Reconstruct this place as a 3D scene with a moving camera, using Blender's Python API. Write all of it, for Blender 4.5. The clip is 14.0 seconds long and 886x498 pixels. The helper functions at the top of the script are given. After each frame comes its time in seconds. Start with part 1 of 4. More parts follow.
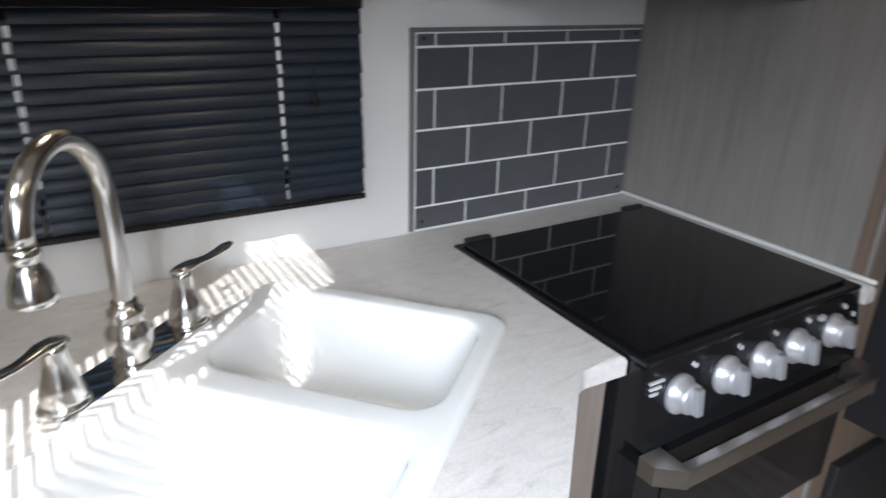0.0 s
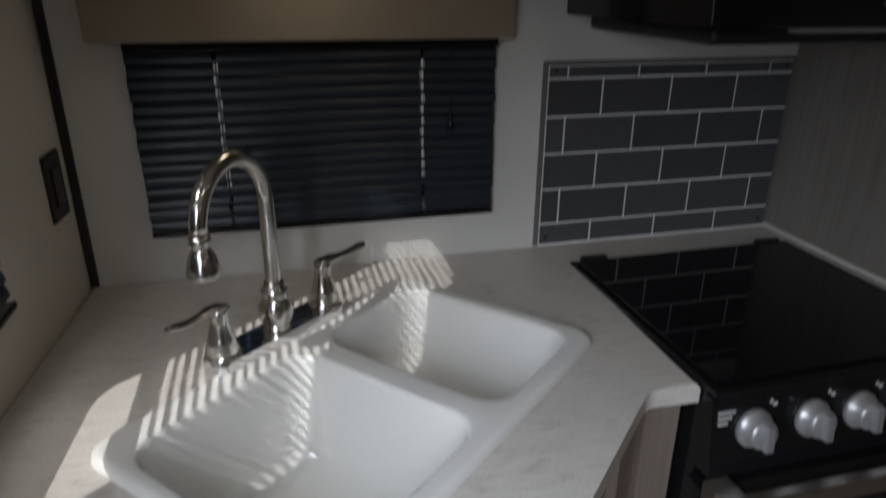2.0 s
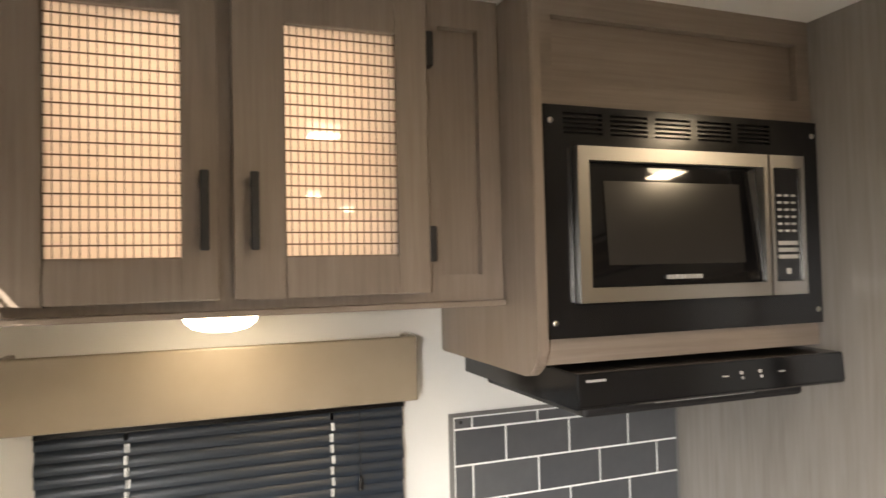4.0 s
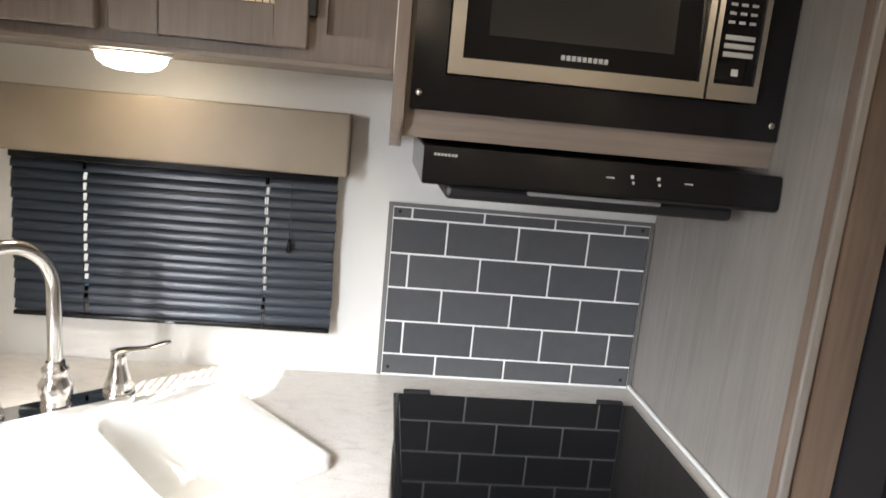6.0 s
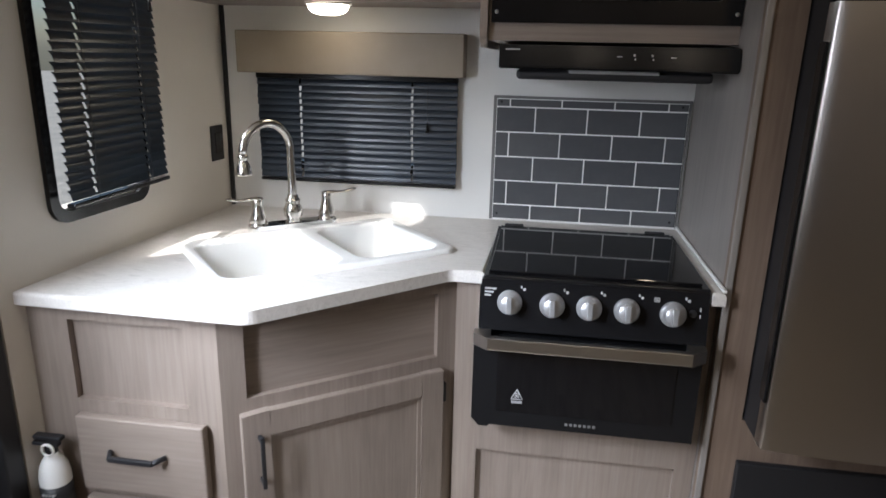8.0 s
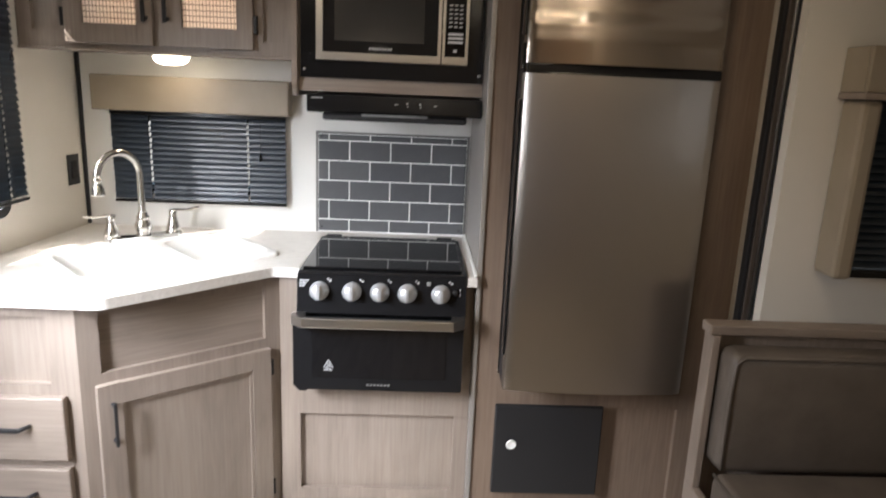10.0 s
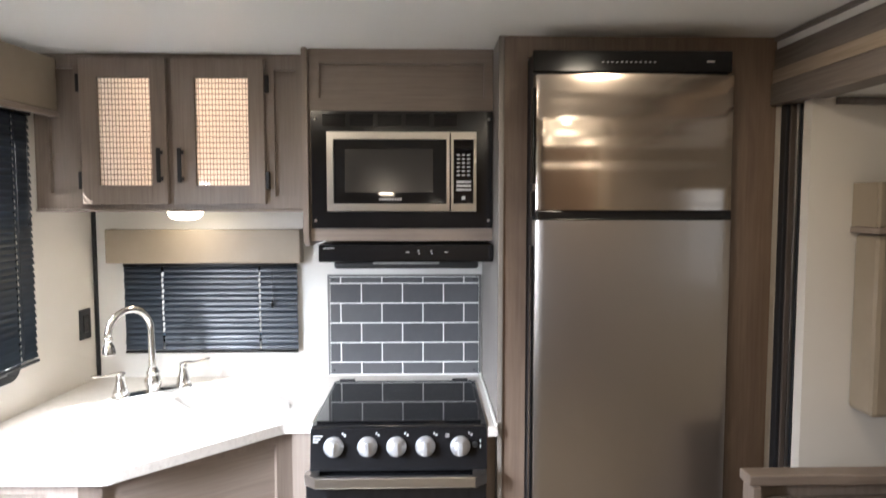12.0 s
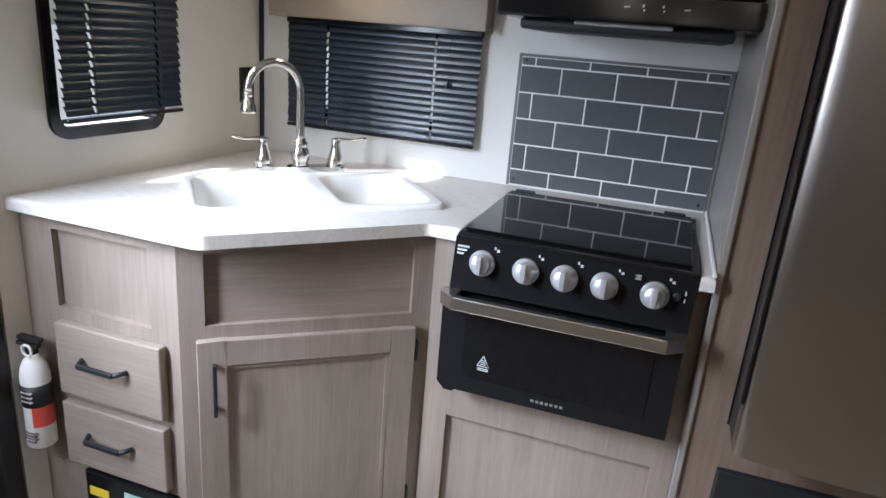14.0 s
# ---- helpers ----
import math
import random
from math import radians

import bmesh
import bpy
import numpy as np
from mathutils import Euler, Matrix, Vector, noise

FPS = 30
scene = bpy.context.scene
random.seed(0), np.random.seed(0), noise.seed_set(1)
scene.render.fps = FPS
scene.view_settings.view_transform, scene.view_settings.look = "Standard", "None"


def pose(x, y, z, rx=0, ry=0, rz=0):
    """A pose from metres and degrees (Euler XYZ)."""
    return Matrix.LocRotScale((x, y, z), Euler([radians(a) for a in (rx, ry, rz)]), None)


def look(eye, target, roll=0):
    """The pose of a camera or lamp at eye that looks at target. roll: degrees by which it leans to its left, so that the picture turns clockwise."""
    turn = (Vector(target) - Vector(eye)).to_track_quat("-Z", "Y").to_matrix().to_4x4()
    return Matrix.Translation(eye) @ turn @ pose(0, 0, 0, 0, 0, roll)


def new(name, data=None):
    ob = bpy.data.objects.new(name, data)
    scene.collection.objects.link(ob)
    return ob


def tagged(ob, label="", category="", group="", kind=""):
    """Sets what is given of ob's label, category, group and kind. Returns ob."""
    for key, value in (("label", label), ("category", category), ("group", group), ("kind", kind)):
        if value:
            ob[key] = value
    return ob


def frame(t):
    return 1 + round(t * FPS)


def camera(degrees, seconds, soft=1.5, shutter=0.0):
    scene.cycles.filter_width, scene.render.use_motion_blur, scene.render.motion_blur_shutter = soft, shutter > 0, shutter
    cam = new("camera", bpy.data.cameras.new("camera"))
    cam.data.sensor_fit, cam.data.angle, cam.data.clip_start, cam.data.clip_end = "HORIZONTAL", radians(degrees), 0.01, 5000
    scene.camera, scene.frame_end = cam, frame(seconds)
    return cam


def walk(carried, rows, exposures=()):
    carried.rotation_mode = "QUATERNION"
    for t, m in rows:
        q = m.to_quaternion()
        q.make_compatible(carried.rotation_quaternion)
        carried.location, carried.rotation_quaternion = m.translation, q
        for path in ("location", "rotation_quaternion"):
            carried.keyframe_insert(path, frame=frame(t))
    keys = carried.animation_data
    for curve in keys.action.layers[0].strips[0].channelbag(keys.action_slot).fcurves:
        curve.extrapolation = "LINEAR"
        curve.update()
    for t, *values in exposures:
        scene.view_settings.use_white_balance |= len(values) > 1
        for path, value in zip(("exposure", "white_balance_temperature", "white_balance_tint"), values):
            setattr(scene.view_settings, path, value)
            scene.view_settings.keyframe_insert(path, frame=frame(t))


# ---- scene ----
cam = camera(67.4, 14.0, shutter=0.3)

PATH = [
    (0, (-0.586, -1.09, 1.374), (0.388, 0.489, 0.627), 1.4),
    (0.5, (-0.556, -1.177, 1.369), (-0.051, 0.559, 0.513), 0.5),
    (1, (-0.544, -1.234, 1.357), (-0.163, 0.46, 0.365), -0.7),
    (1.5, (-0.54, -1.263, 1.356), (-0.184, 0.398, 0.301), -0.4),
    (2, (-0.521, -1.245, 1.438), (-0.051, 0.551, 0.693), 0.4),
    (2.5, (-0.521, -1.277, 1.469), (-0.012, 0.627, 1.13), 0.2),
    (3, (-0.525, -1.274, 1.546), (-0.199, 0.692, 1.367), -1.9),
    (3.5, (-0.528, -1.264, 1.594), (-0.066, 0.682, 1.629), -1.1),
    (4, (-0.482, -1.315, 1.598), (0.208, 0.561, 1.662), -1.3),
    (4.2, (-0.453, -1.322, 1.574), (0.291, 0.535, 1.603), -1.1),
    (6.3, (0.055, -1.456, 1.427), (0.141, 0.503, 1.032), 4.8),
    (6.5, (0.086, -1.522, 1.395), (0.119, 0.441, 1.017), 4.0),
    (7, (0.146, -1.707, 1.388), (-0.017, 0.243, 0.975), 3.0),
    (7.2, (0.15, -1.775, 1.383), (-0.095, 0.162, 0.95), 2.8),
    (9.3, (0.288, -2.493, 1.455), (0.048, -0.64, 0.743), -0.7),
    (9.5, (0.317, -2.524, 1.434), (0.172, -0.65, 0.75), -0.1),
    (9.7, (0.298, -2.541, 1.412), (0.265, -0.625, 0.84), 0.6),
    (10, (0.4, -2.555, 1.462), (0.478, -0.61, 1.0), 2.5),
    (10.5, (0.483, -2.56, 1.53), (0.581, -0.578, 1.285), 1.6),
    (11, (0.484, -2.558, 1.561), (0.558, -0.561, 1.473), 0.3),
    (11.5, (0.454, -2.553, 1.591), (0.513, -0.555, 1.521), 0.3),
    (12, (0.382, -2.509, 1.57), (0.429, -0.514, 1.429), -0.0),
    (12.5, (0.334, -2.442, 1.479), (0.347, -0.502, 0.992), 0.6),
    (13, (0.383, -2.35, 1.426), (0.227, -0.431, 0.883), -0.1),
    (13.5, (0.471, -2.157, 1.407), (-0.001, -0.305, 0.819), 3.0),
    (14, (0.45, -1.962, 1.332), (-0.133, -0.15, 0.717), 4.7),
]
walk(cam, [(t, look(eye, target, roll)) for t, eye, target, roll in PATH], exposures=[(0, 0.75, 5850, 10), (0.5, -0.05, 5850, 10), (1, -0.55, 5850, 10), (1.5, -0.75, 5850, 10), (2, -0.90, 6100, 10), (2.5, 0.50, 6800, 10), (3.2, 2.00, 7050, 10), (4.2, 2.15, 7200, 10), (6.3, 1.65, 6200, 10), (7.2, 1.05, 5900, 10), (9.3, 0.80, 6050, 10), (10.5, 2.50, 6350, 10), (11.5, 2.80, 6100, 10), (12.5, 1.68, 5800, 10), (14, 1.27, 5600, 10)])

SUN_DIR = Vector((0.762, 0.616, -1.0)).normalized()

# ---- world, sun, lamps ----
world = bpy.data.worlds.new("world")
scene.world = world
world.use_nodes = True
wn = world.node_tree.nodes
sky = wn.new("ShaderNodeTexSky")
sky.sky_type = "NISHITA"
sky.sun_disc = False
sky.sun_elevation = math.asin(-SUN_DIR.z)
sky.sun_rotation = math.atan2(-SUN_DIR.x, -SUN_DIR.y)
world.node_tree.links.new(sky.outputs[0], wn["Background"].inputs[0])
wn["Background"].inputs[1].default_value = 0.045

sun = new("sun", bpy.data.lights.new("sun", "SUN"))
sun.data.energy, sun.data.angle, sun.data.color = 5.0, radians(0.5), (1.0, 0.95, 0.87)
sun.matrix_world = look((0, 0, 0), SUN_DIR)

WARM = (1.0, 0.80, 0.56)
LAMPS = [(0.912, -1.205), (-0.13, -1.30), (0.80, -2.65), (0.10, -2.9), (1.15, -3.95), (0.45, -3.7)]


def area(name, loc, target, sx, sy, power, color, spread=180):
    ob = new(name, bpy.data.lights.new(name, "AREA"))
    ob.data.shape, ob.data.size, ob.data.size_y = "RECTANGLE", sx, sy
    ob.data.energy, ob.data.color = power, color
    ob.data.spread = radians(spread)
    ob.matrix_world = look(loc, target)
    return ob


for lx, ly in LAMPS:
    area("ceiling_lamp_light", (lx, ly, 2.005), (lx, ly, 0), 0.09, 0.09, 0.72, WARM)
area("cabinet_lamp_light", (-0.450, -0.20, 1.500), (-0.450, -0.12, 0.9), 0.09, 0.07, 0.046, WARM)
# two unseen strips added inside the cupboard to make its glass glow evenly
area("cupboard_light", (-0.44, -0.27, 2.03), (-0.44, -0.05, 1.75), 0.62, 0.03, 0.72, (1.0, 0.87, 0.76))
area("cupboard_light", (-0.44, -0.27, 1.575), (-0.44, -0.05, 1.80), 0.62, 0.03, 0.62, (1.0, 0.87, 0.76))
area("door_window_light", (-0.985, -1.36, 1.42), (-0.42, -0.86, 0.80), 0.42, 0.58, 2.9, (0.88, 0.94, 1.0), 64)
area("doorway_light", (-0.968, -1.86, 1.36), (0.24, -0.53, 0.22), 0.14, 0.75, 5.0, (0.95, 0.96, 1.0), 85)
# weak cool fill added at the unseen slide-out wall, no known source
area("dinette_window_light", (2.37, -2.25, 1.35), (0.0, -1.9, 1.2), 1.1, 0.5, 0.2, (0.90, 0.95, 1.0))


# ---- materials ----
def mat(name, color=(0.5, 0.5, 0.5), rough=0.5, metal=0.0, **extra):
    m = bpy.data.materials.new(name)
    m.use_nodes = True
    b = m.node_tree.nodes["Principled BSDF"]
    b.inputs["Base Color"].default_value = (*color, 1)
    b.inputs["Roughness"].default_value = rough
    b.inputs["Metallic"].default_value = metal
    for k, v in extra.items():
        b.inputs[k.replace("_", " ")].default_value = v
    return m


def nodes(m):
    return m.node_tree.nodes, m.node_tree.links, m.node_tree.nodes["Principled BSDF"]


def coords(m, scale, rot=(0, 0, 0)):
    n, l, _ = nodes(m)
    tc, mp = n.new("ShaderNodeTexCoord"), n.new("ShaderNodeMapping")
    mp.inputs["Scale"].default_value, mp.inputs["Rotation"].default_value = scale, [radians(a) for a in rot]
    l.new(tc.outputs["Object"], mp.inputs[0])
    return mp.outputs[0]


def noisy(m, scale, rot=(0, 0, 0), detail=6, size=1.0, distort=0.0, rough=0.55):
    n, l, _ = nodes(m)
    t = n.new("ShaderNodeTexNoise")
    t.inputs["Scale"].default_value, t.inputs["Detail"].default_value = size, detail
    t.inputs["Distortion"].default_value, t.inputs["Roughness"].default_value = distort, rough
    l.new(coords(m, scale, rot), t.inputs["Vector"])
    return t.outputs["Fac"]


def ramp(m, fac, stops):
    n, l, _ = nodes(m)
    r = n.new("ShaderNodeValToRGB")
    while len(r.color_ramp.elements) < len(stops):
        r.color_ramp.elements.new(0.5)
    for e, (p, c) in zip(r.color_ramp.elements, stops):
        e.position, e.color = p, (*c, 1) if len(c) == 3 else c
    l.new(fac, r.inputs[0])
    return r.outputs[0]


def mix(m, a, b, fac=0.5, mode="MULTIPLY"):
    n, l, _ = nodes(m)
    x = n.new("ShaderNodeMix")
    x.data_type, x.blend_type = "RGBA", mode
    for sock, v in ((x.inputs[0], fac), (x.inputs[6], a), (x.inputs[7], b)):
        if hasattr(v, "is_linked"):
            l.new(v, sock)
        else:
            sock.default_value = v
    return x.outputs[2]


def bump(m, fac, strength=0.1, dist=0.001):
    n, l, b = nodes(m)
    x = n.new("ShaderNodeBump")
    x.inputs["Strength"].default_value, x.inputs["Distance"].default_value = strength, dist
    l.new(fac, x.inputs["Height"])
    if b.inputs["Normal"].is_linked:
        l.new(b.inputs["Normal"].links[0].from_socket, x.inputs["Normal"])
    l.new(x.outputs[0], b.inputs["Normal"])


def wood(name, dark, mid, lightc, along="z", rough=0.42):
    m = mat(name, mid, rough)
    n, l, b = nodes(m)
    s = {"z": (130, 130, 5), "x": (5, 130, 130), "y": (130, 5, 130)}[along]
    s2 = {"z": (6, 6, 1.6), "x": (1.6, 6, 6), "y": (6, 1.6, 6)}[along]
    fine, broad = noisy(m, s, detail=8, distort=0.3), noisy(m, s2, detail=4, distort=1.6)
    c = ramp(m, fine, [(0.30, dark), (0.5, mid), (0.72, lightc)])
    g = ramp(m, broad, [(0.25, (0.78, 0.765, 0.75)), (0.5, (0.97, 0.965, 0.96)), (0.78, (1.1, 1.09, 1.08))])
    l.new(mix(m, c, g, 1.0), b.inputs["Base Color"])
    bump(m, fine, 0.07, 0.0005)
    return m


WOOD = wood("grey_oak_laminate", (0.22, 0.176, 0.146), (0.247, 0.200, 0.168), (0.272, 0.223, 0.19))
WOOD_H = wood("grey_oak_laminate_across", (0.22, 0.176, 0.146), (0.247, 0.200, 0.168), (0.272, 0.223, 0.19), "x")
WOOD_BROWN = wood("brown_oak_laminate", (0.165, 0.116, 0.085), (0.193, 0.139, 0.103), (0.22, 0.162, 0.122))
TRIMWOOD = wood("dark_grey_wood_trim", (0.10, 0.083, 0.073), (0.14, 0.118, 0.104), (0.175, 0.15, 0.134), "y")

JAMBW = wood("dark_brown_jamb_trim", (0.06, 0.048, 0.04), (0.085, 0.068, 0.058), (0.105, 0.086, 0.074))
WALL = mat("cream_wall_vinyl", (0.66, 0.62, 0.56), 0.55)
_f = noisy(WALL, (260, 260, 260), detail=2)
bump(WALL, _f, 0.10, 0.0004)
nodes(WALL)[1].new(ramp(WALL, noisy(WALL, (2, 2, 2), detail=5), [(0.3, (0.635, 0.597, 0.54)), (0.7, (0.68, 0.64, 0.58))]), nodes(WALL)[2].inputs["Base Color"])
WALL_W = mat("white_wall_vinyl", (0.74, 0.73, 0.70), 0.5)
nodes(WALL_W)[1].new(ramp(WALL_W, noisy(WALL_W, (3, 3, 3), detail=5), [(0.3, (0.71, 0.70, 0.67)), (0.7, (0.76, 0.75, 0.72))]), nodes(WALL_W)[2].inputs["Base Color"])
bump(WALL_W, noisy(WALL_W, (220, 220, 220), detail=2), 0.08, 0.0004)
CEIL = mat("white_ceiling_vinyl", (0.78, 0.77, 0.74), 0.45)
bump(CEIL, noisy(CEIL, (120, 120, 120), detail=3), 0.08, 0.0004)

FLOOR = mat("pale_oak_vinyl", (0.5, 0.45, 0.39), 0.38)
n_, l_, b_ = nodes(FLOOR)
_g = noisy(FLOOR, (34, 2.2, 10), detail=8, distort=0.8)
_c = ramp(FLOOR, _g, [(0.28, (0.33, 0.285, 0.24)), (0.45, (0.50, 0.455, 0.40)), (0.7, (0.62, 0.58, 0.52))])
_oi = n_.new("ShaderNodeObjectInfo")
_v = ramp(FLOOR, _oi.outputs["Random"], [(0, (0.86, 0.86, 0.86)), (1, (1.04, 1.03, 1.02))])
l_.new(mix(FLOOR, _c, _v, 1.0), b_.inputs["Base Color"])
bump(FLOOR, _g, 0.1, 0.0005)

COUNTER = mat("pale_stone_laminate", (0.6, 0.56, 0.52), 0.32)
n_, l_, b_ = nodes(COUNTER)
_a = noisy(COUNTER, (7, 22, 9), (0, 0, 35), detail=12, size=1.6, distort=2.2, rough=0.68)
_c = ramp(COUNTER, _a, [(0.34, (0.52, 0.487, 0.45)), (0.42, (0.61, 0.575, 0.535)), (0.55, (0.65, 0.615, 0.575)), (0.75, (0.70, 0.665, 0.62))])
_s = ramp(COUNTER, noisy(COUNTER, (260, 260, 260), detail=2), [(0.35, (0.93, 0.93, 0.93)), (0.6, (1.02, 1.02, 1.02))])
l_.new(mix(COUNTER, _c, _s, 1.0), b_.inputs["Base Color"])
bump(COUNTER, _a, 0.05, 0.0004)
SINK = mat("white_enamel", (0.80, 0.79, 0.76), 0.12)
CHROME = mat("brushed_nickel", (0.66, 0.635, 0.60), 0.19, 1.0)
CHROME_S = mat("polished_chrome", (0.80, 0.80, 0.80), 0.05, 1.0)
STEEL = mat("stainless_steel", (0.49, 0.458, 0.425), 0.32, 1.0, Anisotropic=0.6, Coat_Weight=0.5, Coat_Roughness=0.04)
bump(STEEL, noisy(STEEL, (500, 500, 3), detail=2), 0.03, 0.0004)
STEEL_W = mat("rippled_stainless_steel", (0.50, 0.435, 0.37), 0.15, 1.0, Anisotropic=0.8, Coat_Weight=1.0, Coat_Roughness=0.04)
bump(STEEL_W, noisy(STEEL_W, (0.12, 0.12, 13.0), detail=1), 0.6, 0.004)
STEEL_D = mat("satin_steel_trim", (0.55, 0.53, 0.50), 0.30, 1.0)
bump(STEEL_D, noisy(STEEL_D, (2, 2, 500), detail=2), 0.06, 0.0004)
BLACK = mat("black_enamel", (0.009, 0.009, 0.010), 0.16, Specular_IOR_Level=0.35)
BLACKM = mat("matt_black_plastic", (0.013, 0.013, 0.015), 0.5)
GLASSB = mat("black_glass", (0.006, 0.006, 0.007), 0.04)
TILE = mat("charcoal_tile", (0.105, 0.105, 0.105), 0.38)
n_, l_, b_ = nodes(TILE)
_oi = n_.new("ShaderNodeObjectInfo")
_v = ramp(TILE, _oi.outputs["Random"], [(0, (0.070, 0.073, 0.080)), (1, (0.098, 0.100, 0.105))])
_t = ramp(TILE, noisy(TILE, (30, 30, 30), detail=6), [(0.3, (0.92, 0.92, 0.92)), (0.7, (1.06, 1.06, 1.06))])
l_.new(mix(TILE, _v, _t, 1.0), b_.inputs["Base Color"])
bump(TILE, noisy(TILE, (90, 90, 90), detail=3), 0.05, 0.0004)
GROUT = mat("white_grout", (0.86, 0.86, 0.84), 0.6)
GREYP = mat("grey_panel_edge", (0.16, 0.155, 0.15), 0.45)
SLAT = mat("black_aluminium_slat", (0.016, 0.024, 0.036), 0.28)
CORD = mat("pale_cord", (0.55, 0.54, 0.50), 0.7)
VAL = mat("taupe_faux_leather", (0.27, 0.215, 0.15), 0.38)
bump(VAL, noisy(VAL, (500, 500, 500), detail=2), 0.15, 0.0004)
nodes(VAL)[1].new(ramp(VAL, noisy(VAL, (8, 8, 8), detail=4), [(0.3, (0.25, 0.205, 0.15)), (0.7, (0.29, 0.24, 0.18))]), nodes(VAL)[2].inputs["Base Color"])
CUSH = mat("grey_brown_upholstery", (0.10, 0.082, 0.068), 0.48)
bump(CUSH, noisy(CUSH, (350, 350, 350), detail=2), 0.25, 0.0006)
nodes(CUSH)[1].new(ramp(CUSH, noisy(CUSH, (10, 10, 10), detail=5), [(0.3, (0.085, 0.07, 0.058)), (0.7, (0.125, 0.103, 0.086))]), nodes(CUSH)[2].inputs["Base Color"])
GLASS = mat("clear_glass", (1, 1, 1), 0.0, Transmission_Weight=1.0, IOR=1.45)
WHITEP = mat("white_plastic", (0.78, 0.77, 0.74), 0.35)
RED = mat("red_label", (0.55, 0.06, 0.04), 0.4)
YELLOW = mat("yellow_label", (0.75, 0.55, 0.03), 0.4)
TEAL = mat("pale_green_label", (0.35, 0.52, 0.48), 0.4)
KNOB = mat("silver_knob_plastic", (0.44, 0.44, 0.45), 0.36, 0.55)
SIDEP = wood("pale_grey_laminate", (0.225, 0.205, 0.188), (0.255, 0.234, 0.216), (0.285, 0.262, 0.243), rough=0.3)
# wood colour darkened to hold the shadow at the cabinet's toe
TOE_SHADE = wood("toe_shade_wood", (0.09, 0.07, 0.058), (0.115, 0.09, 0.075), (0.14, 0.11, 0.09), "x")
PRINT = mat("white_print", (0.48, 0.48, 0.48), 0.5)
GAP = mat("shadow_gap_lining", (0.03, 0.027, 0.025), 0.8)
GROUND = mat("grey_gravel_ground", (0.18, 0.175, 0.165), 0.9)
nodes(GROUND)[1].new(ramp(GROUND, noisy(GROUND, (1.5, 1.5, 1.5), detail=10), [(0.3, (0.15, 0.148, 0.14)), (0.7, (0.22, 0.215, 0.20))]), nodes(GROUND)[2].inputs["Base Color"])


def glow(name, color, strength):
    m = mat(name, (0.8, 0.8, 0.8), 0.4)
    b = nodes(m)[2]
    b.inputs["Emission Color"].default_value = (*color, 1)
    b.inputs["Emission Strength"].default_value = strength
    return m


LAMP = glow("lit_lamp_lens", (1.0, 0.84, 0.62), 5.4)

# ---- mesh helpers ----
MW = {}


def box(bm, x0, x1, y0, y1, z0, z1, bevel=0.0, seg=2):
    v = [bm.verts.new((x, y, z)) for x in (x0, x1) for y in (y0, y1) for z in (z0, z1)]
    f = [bm.faces.new([v[i] for i in q]) for q in ((0, 1, 3, 2), (4, 6, 7, 5), (0, 4, 5, 1), (2, 3, 7, 6), (0, 2, 6, 4), (1, 5, 7, 3))]
    if bevel:
        e = list({e for q in f for e in q.edges})
        bmesh.ops.bevel(bm, geom=e, offset=bevel, segments=seg, affect="EDGES", profile=0.5)
    return bm


def bxm(*a, **k):
    return box(bmesh.new(), *a, **k)


def prism(bm, pts, z0, z1, bevel=0.0, seg=2, edges="top"):
    lo, hi = [bm.verts.new((*p, z0)) for p in pts], [bm.verts.new((*p, z1)) for p in pts]
    n = len(pts)
    top, bot = bm.faces.new(hi), bm.faces.new(lo[::-1])
    for i in range(n):
        bm.faces.new((lo[i], lo[(i + 1) % n], hi[(i + 1) % n], hi[i]))
    if bevel:
        e = set(top.edges) | (set(bot.edges) if edges == "both" else set())
        bmesh.ops.bevel(bm, geom=list(e), offset=bevel, segments=seg, affect="EDGES", profile=0.5)
    return bm


def tube(bm, pts, rad, n=14, cap=True):
    pts = [Vector(p) for p in pts]
    rad = rad if hasattr(rad, "__len__") else [rad] * len(pts)
    rings, side = [], None
    for i, p in enumerate(pts):
        d = (pts[min(i + 1, len(pts) - 1)] - pts[max(i - 1, 0)]).normalized()
        if side is None:
            side = d.orthogonal().normalized()
        side = (side - d * side.dot(d)).normalized()
        up = d.cross(side)
        rings.append([bm.verts.new(p + (side * math.cos(a) + up * math.sin(a)) * rad[i]) for a in [2 * math.pi * k / n for k in range(n)]])
    for a, b in zip(rings, rings[1:]):
        for k in range(n):
            bm.faces.new((a[k], a[(k + 1) % n], b[(k + 1) % n], b[k])).smooth = True
    if cap:
        bm.faces.new(rings[0][::-1])
        bm.faces.new(rings[-1])
    return bm


def lathe(bm, base, axis, prof, n=24):
    """prof: (distance along the axis, radius) pairs."""
    axis = Vector(axis).normalized()
    s = axis.orthogonal().normalized()
    u = axis.cross(s)
    rings = [[bm.verts.new(base + axis * h + (s * math.cos(2 * math.pi * k / n) + u * math.sin(2 * math.pi * k / n)) * max(r, 0.0003)) for k in range(n)] for h, r in prof]
    for a, b in zip(rings, rings[1:]):
        for k in range(n):
            bm.faces.new((a[k], a[(k + 1) % n], b[(k + 1) % n], b[k])).smooth = True
    bm.faces.new(rings[0][::-1])
    bm.faces.new(rings[-1])
    return bm


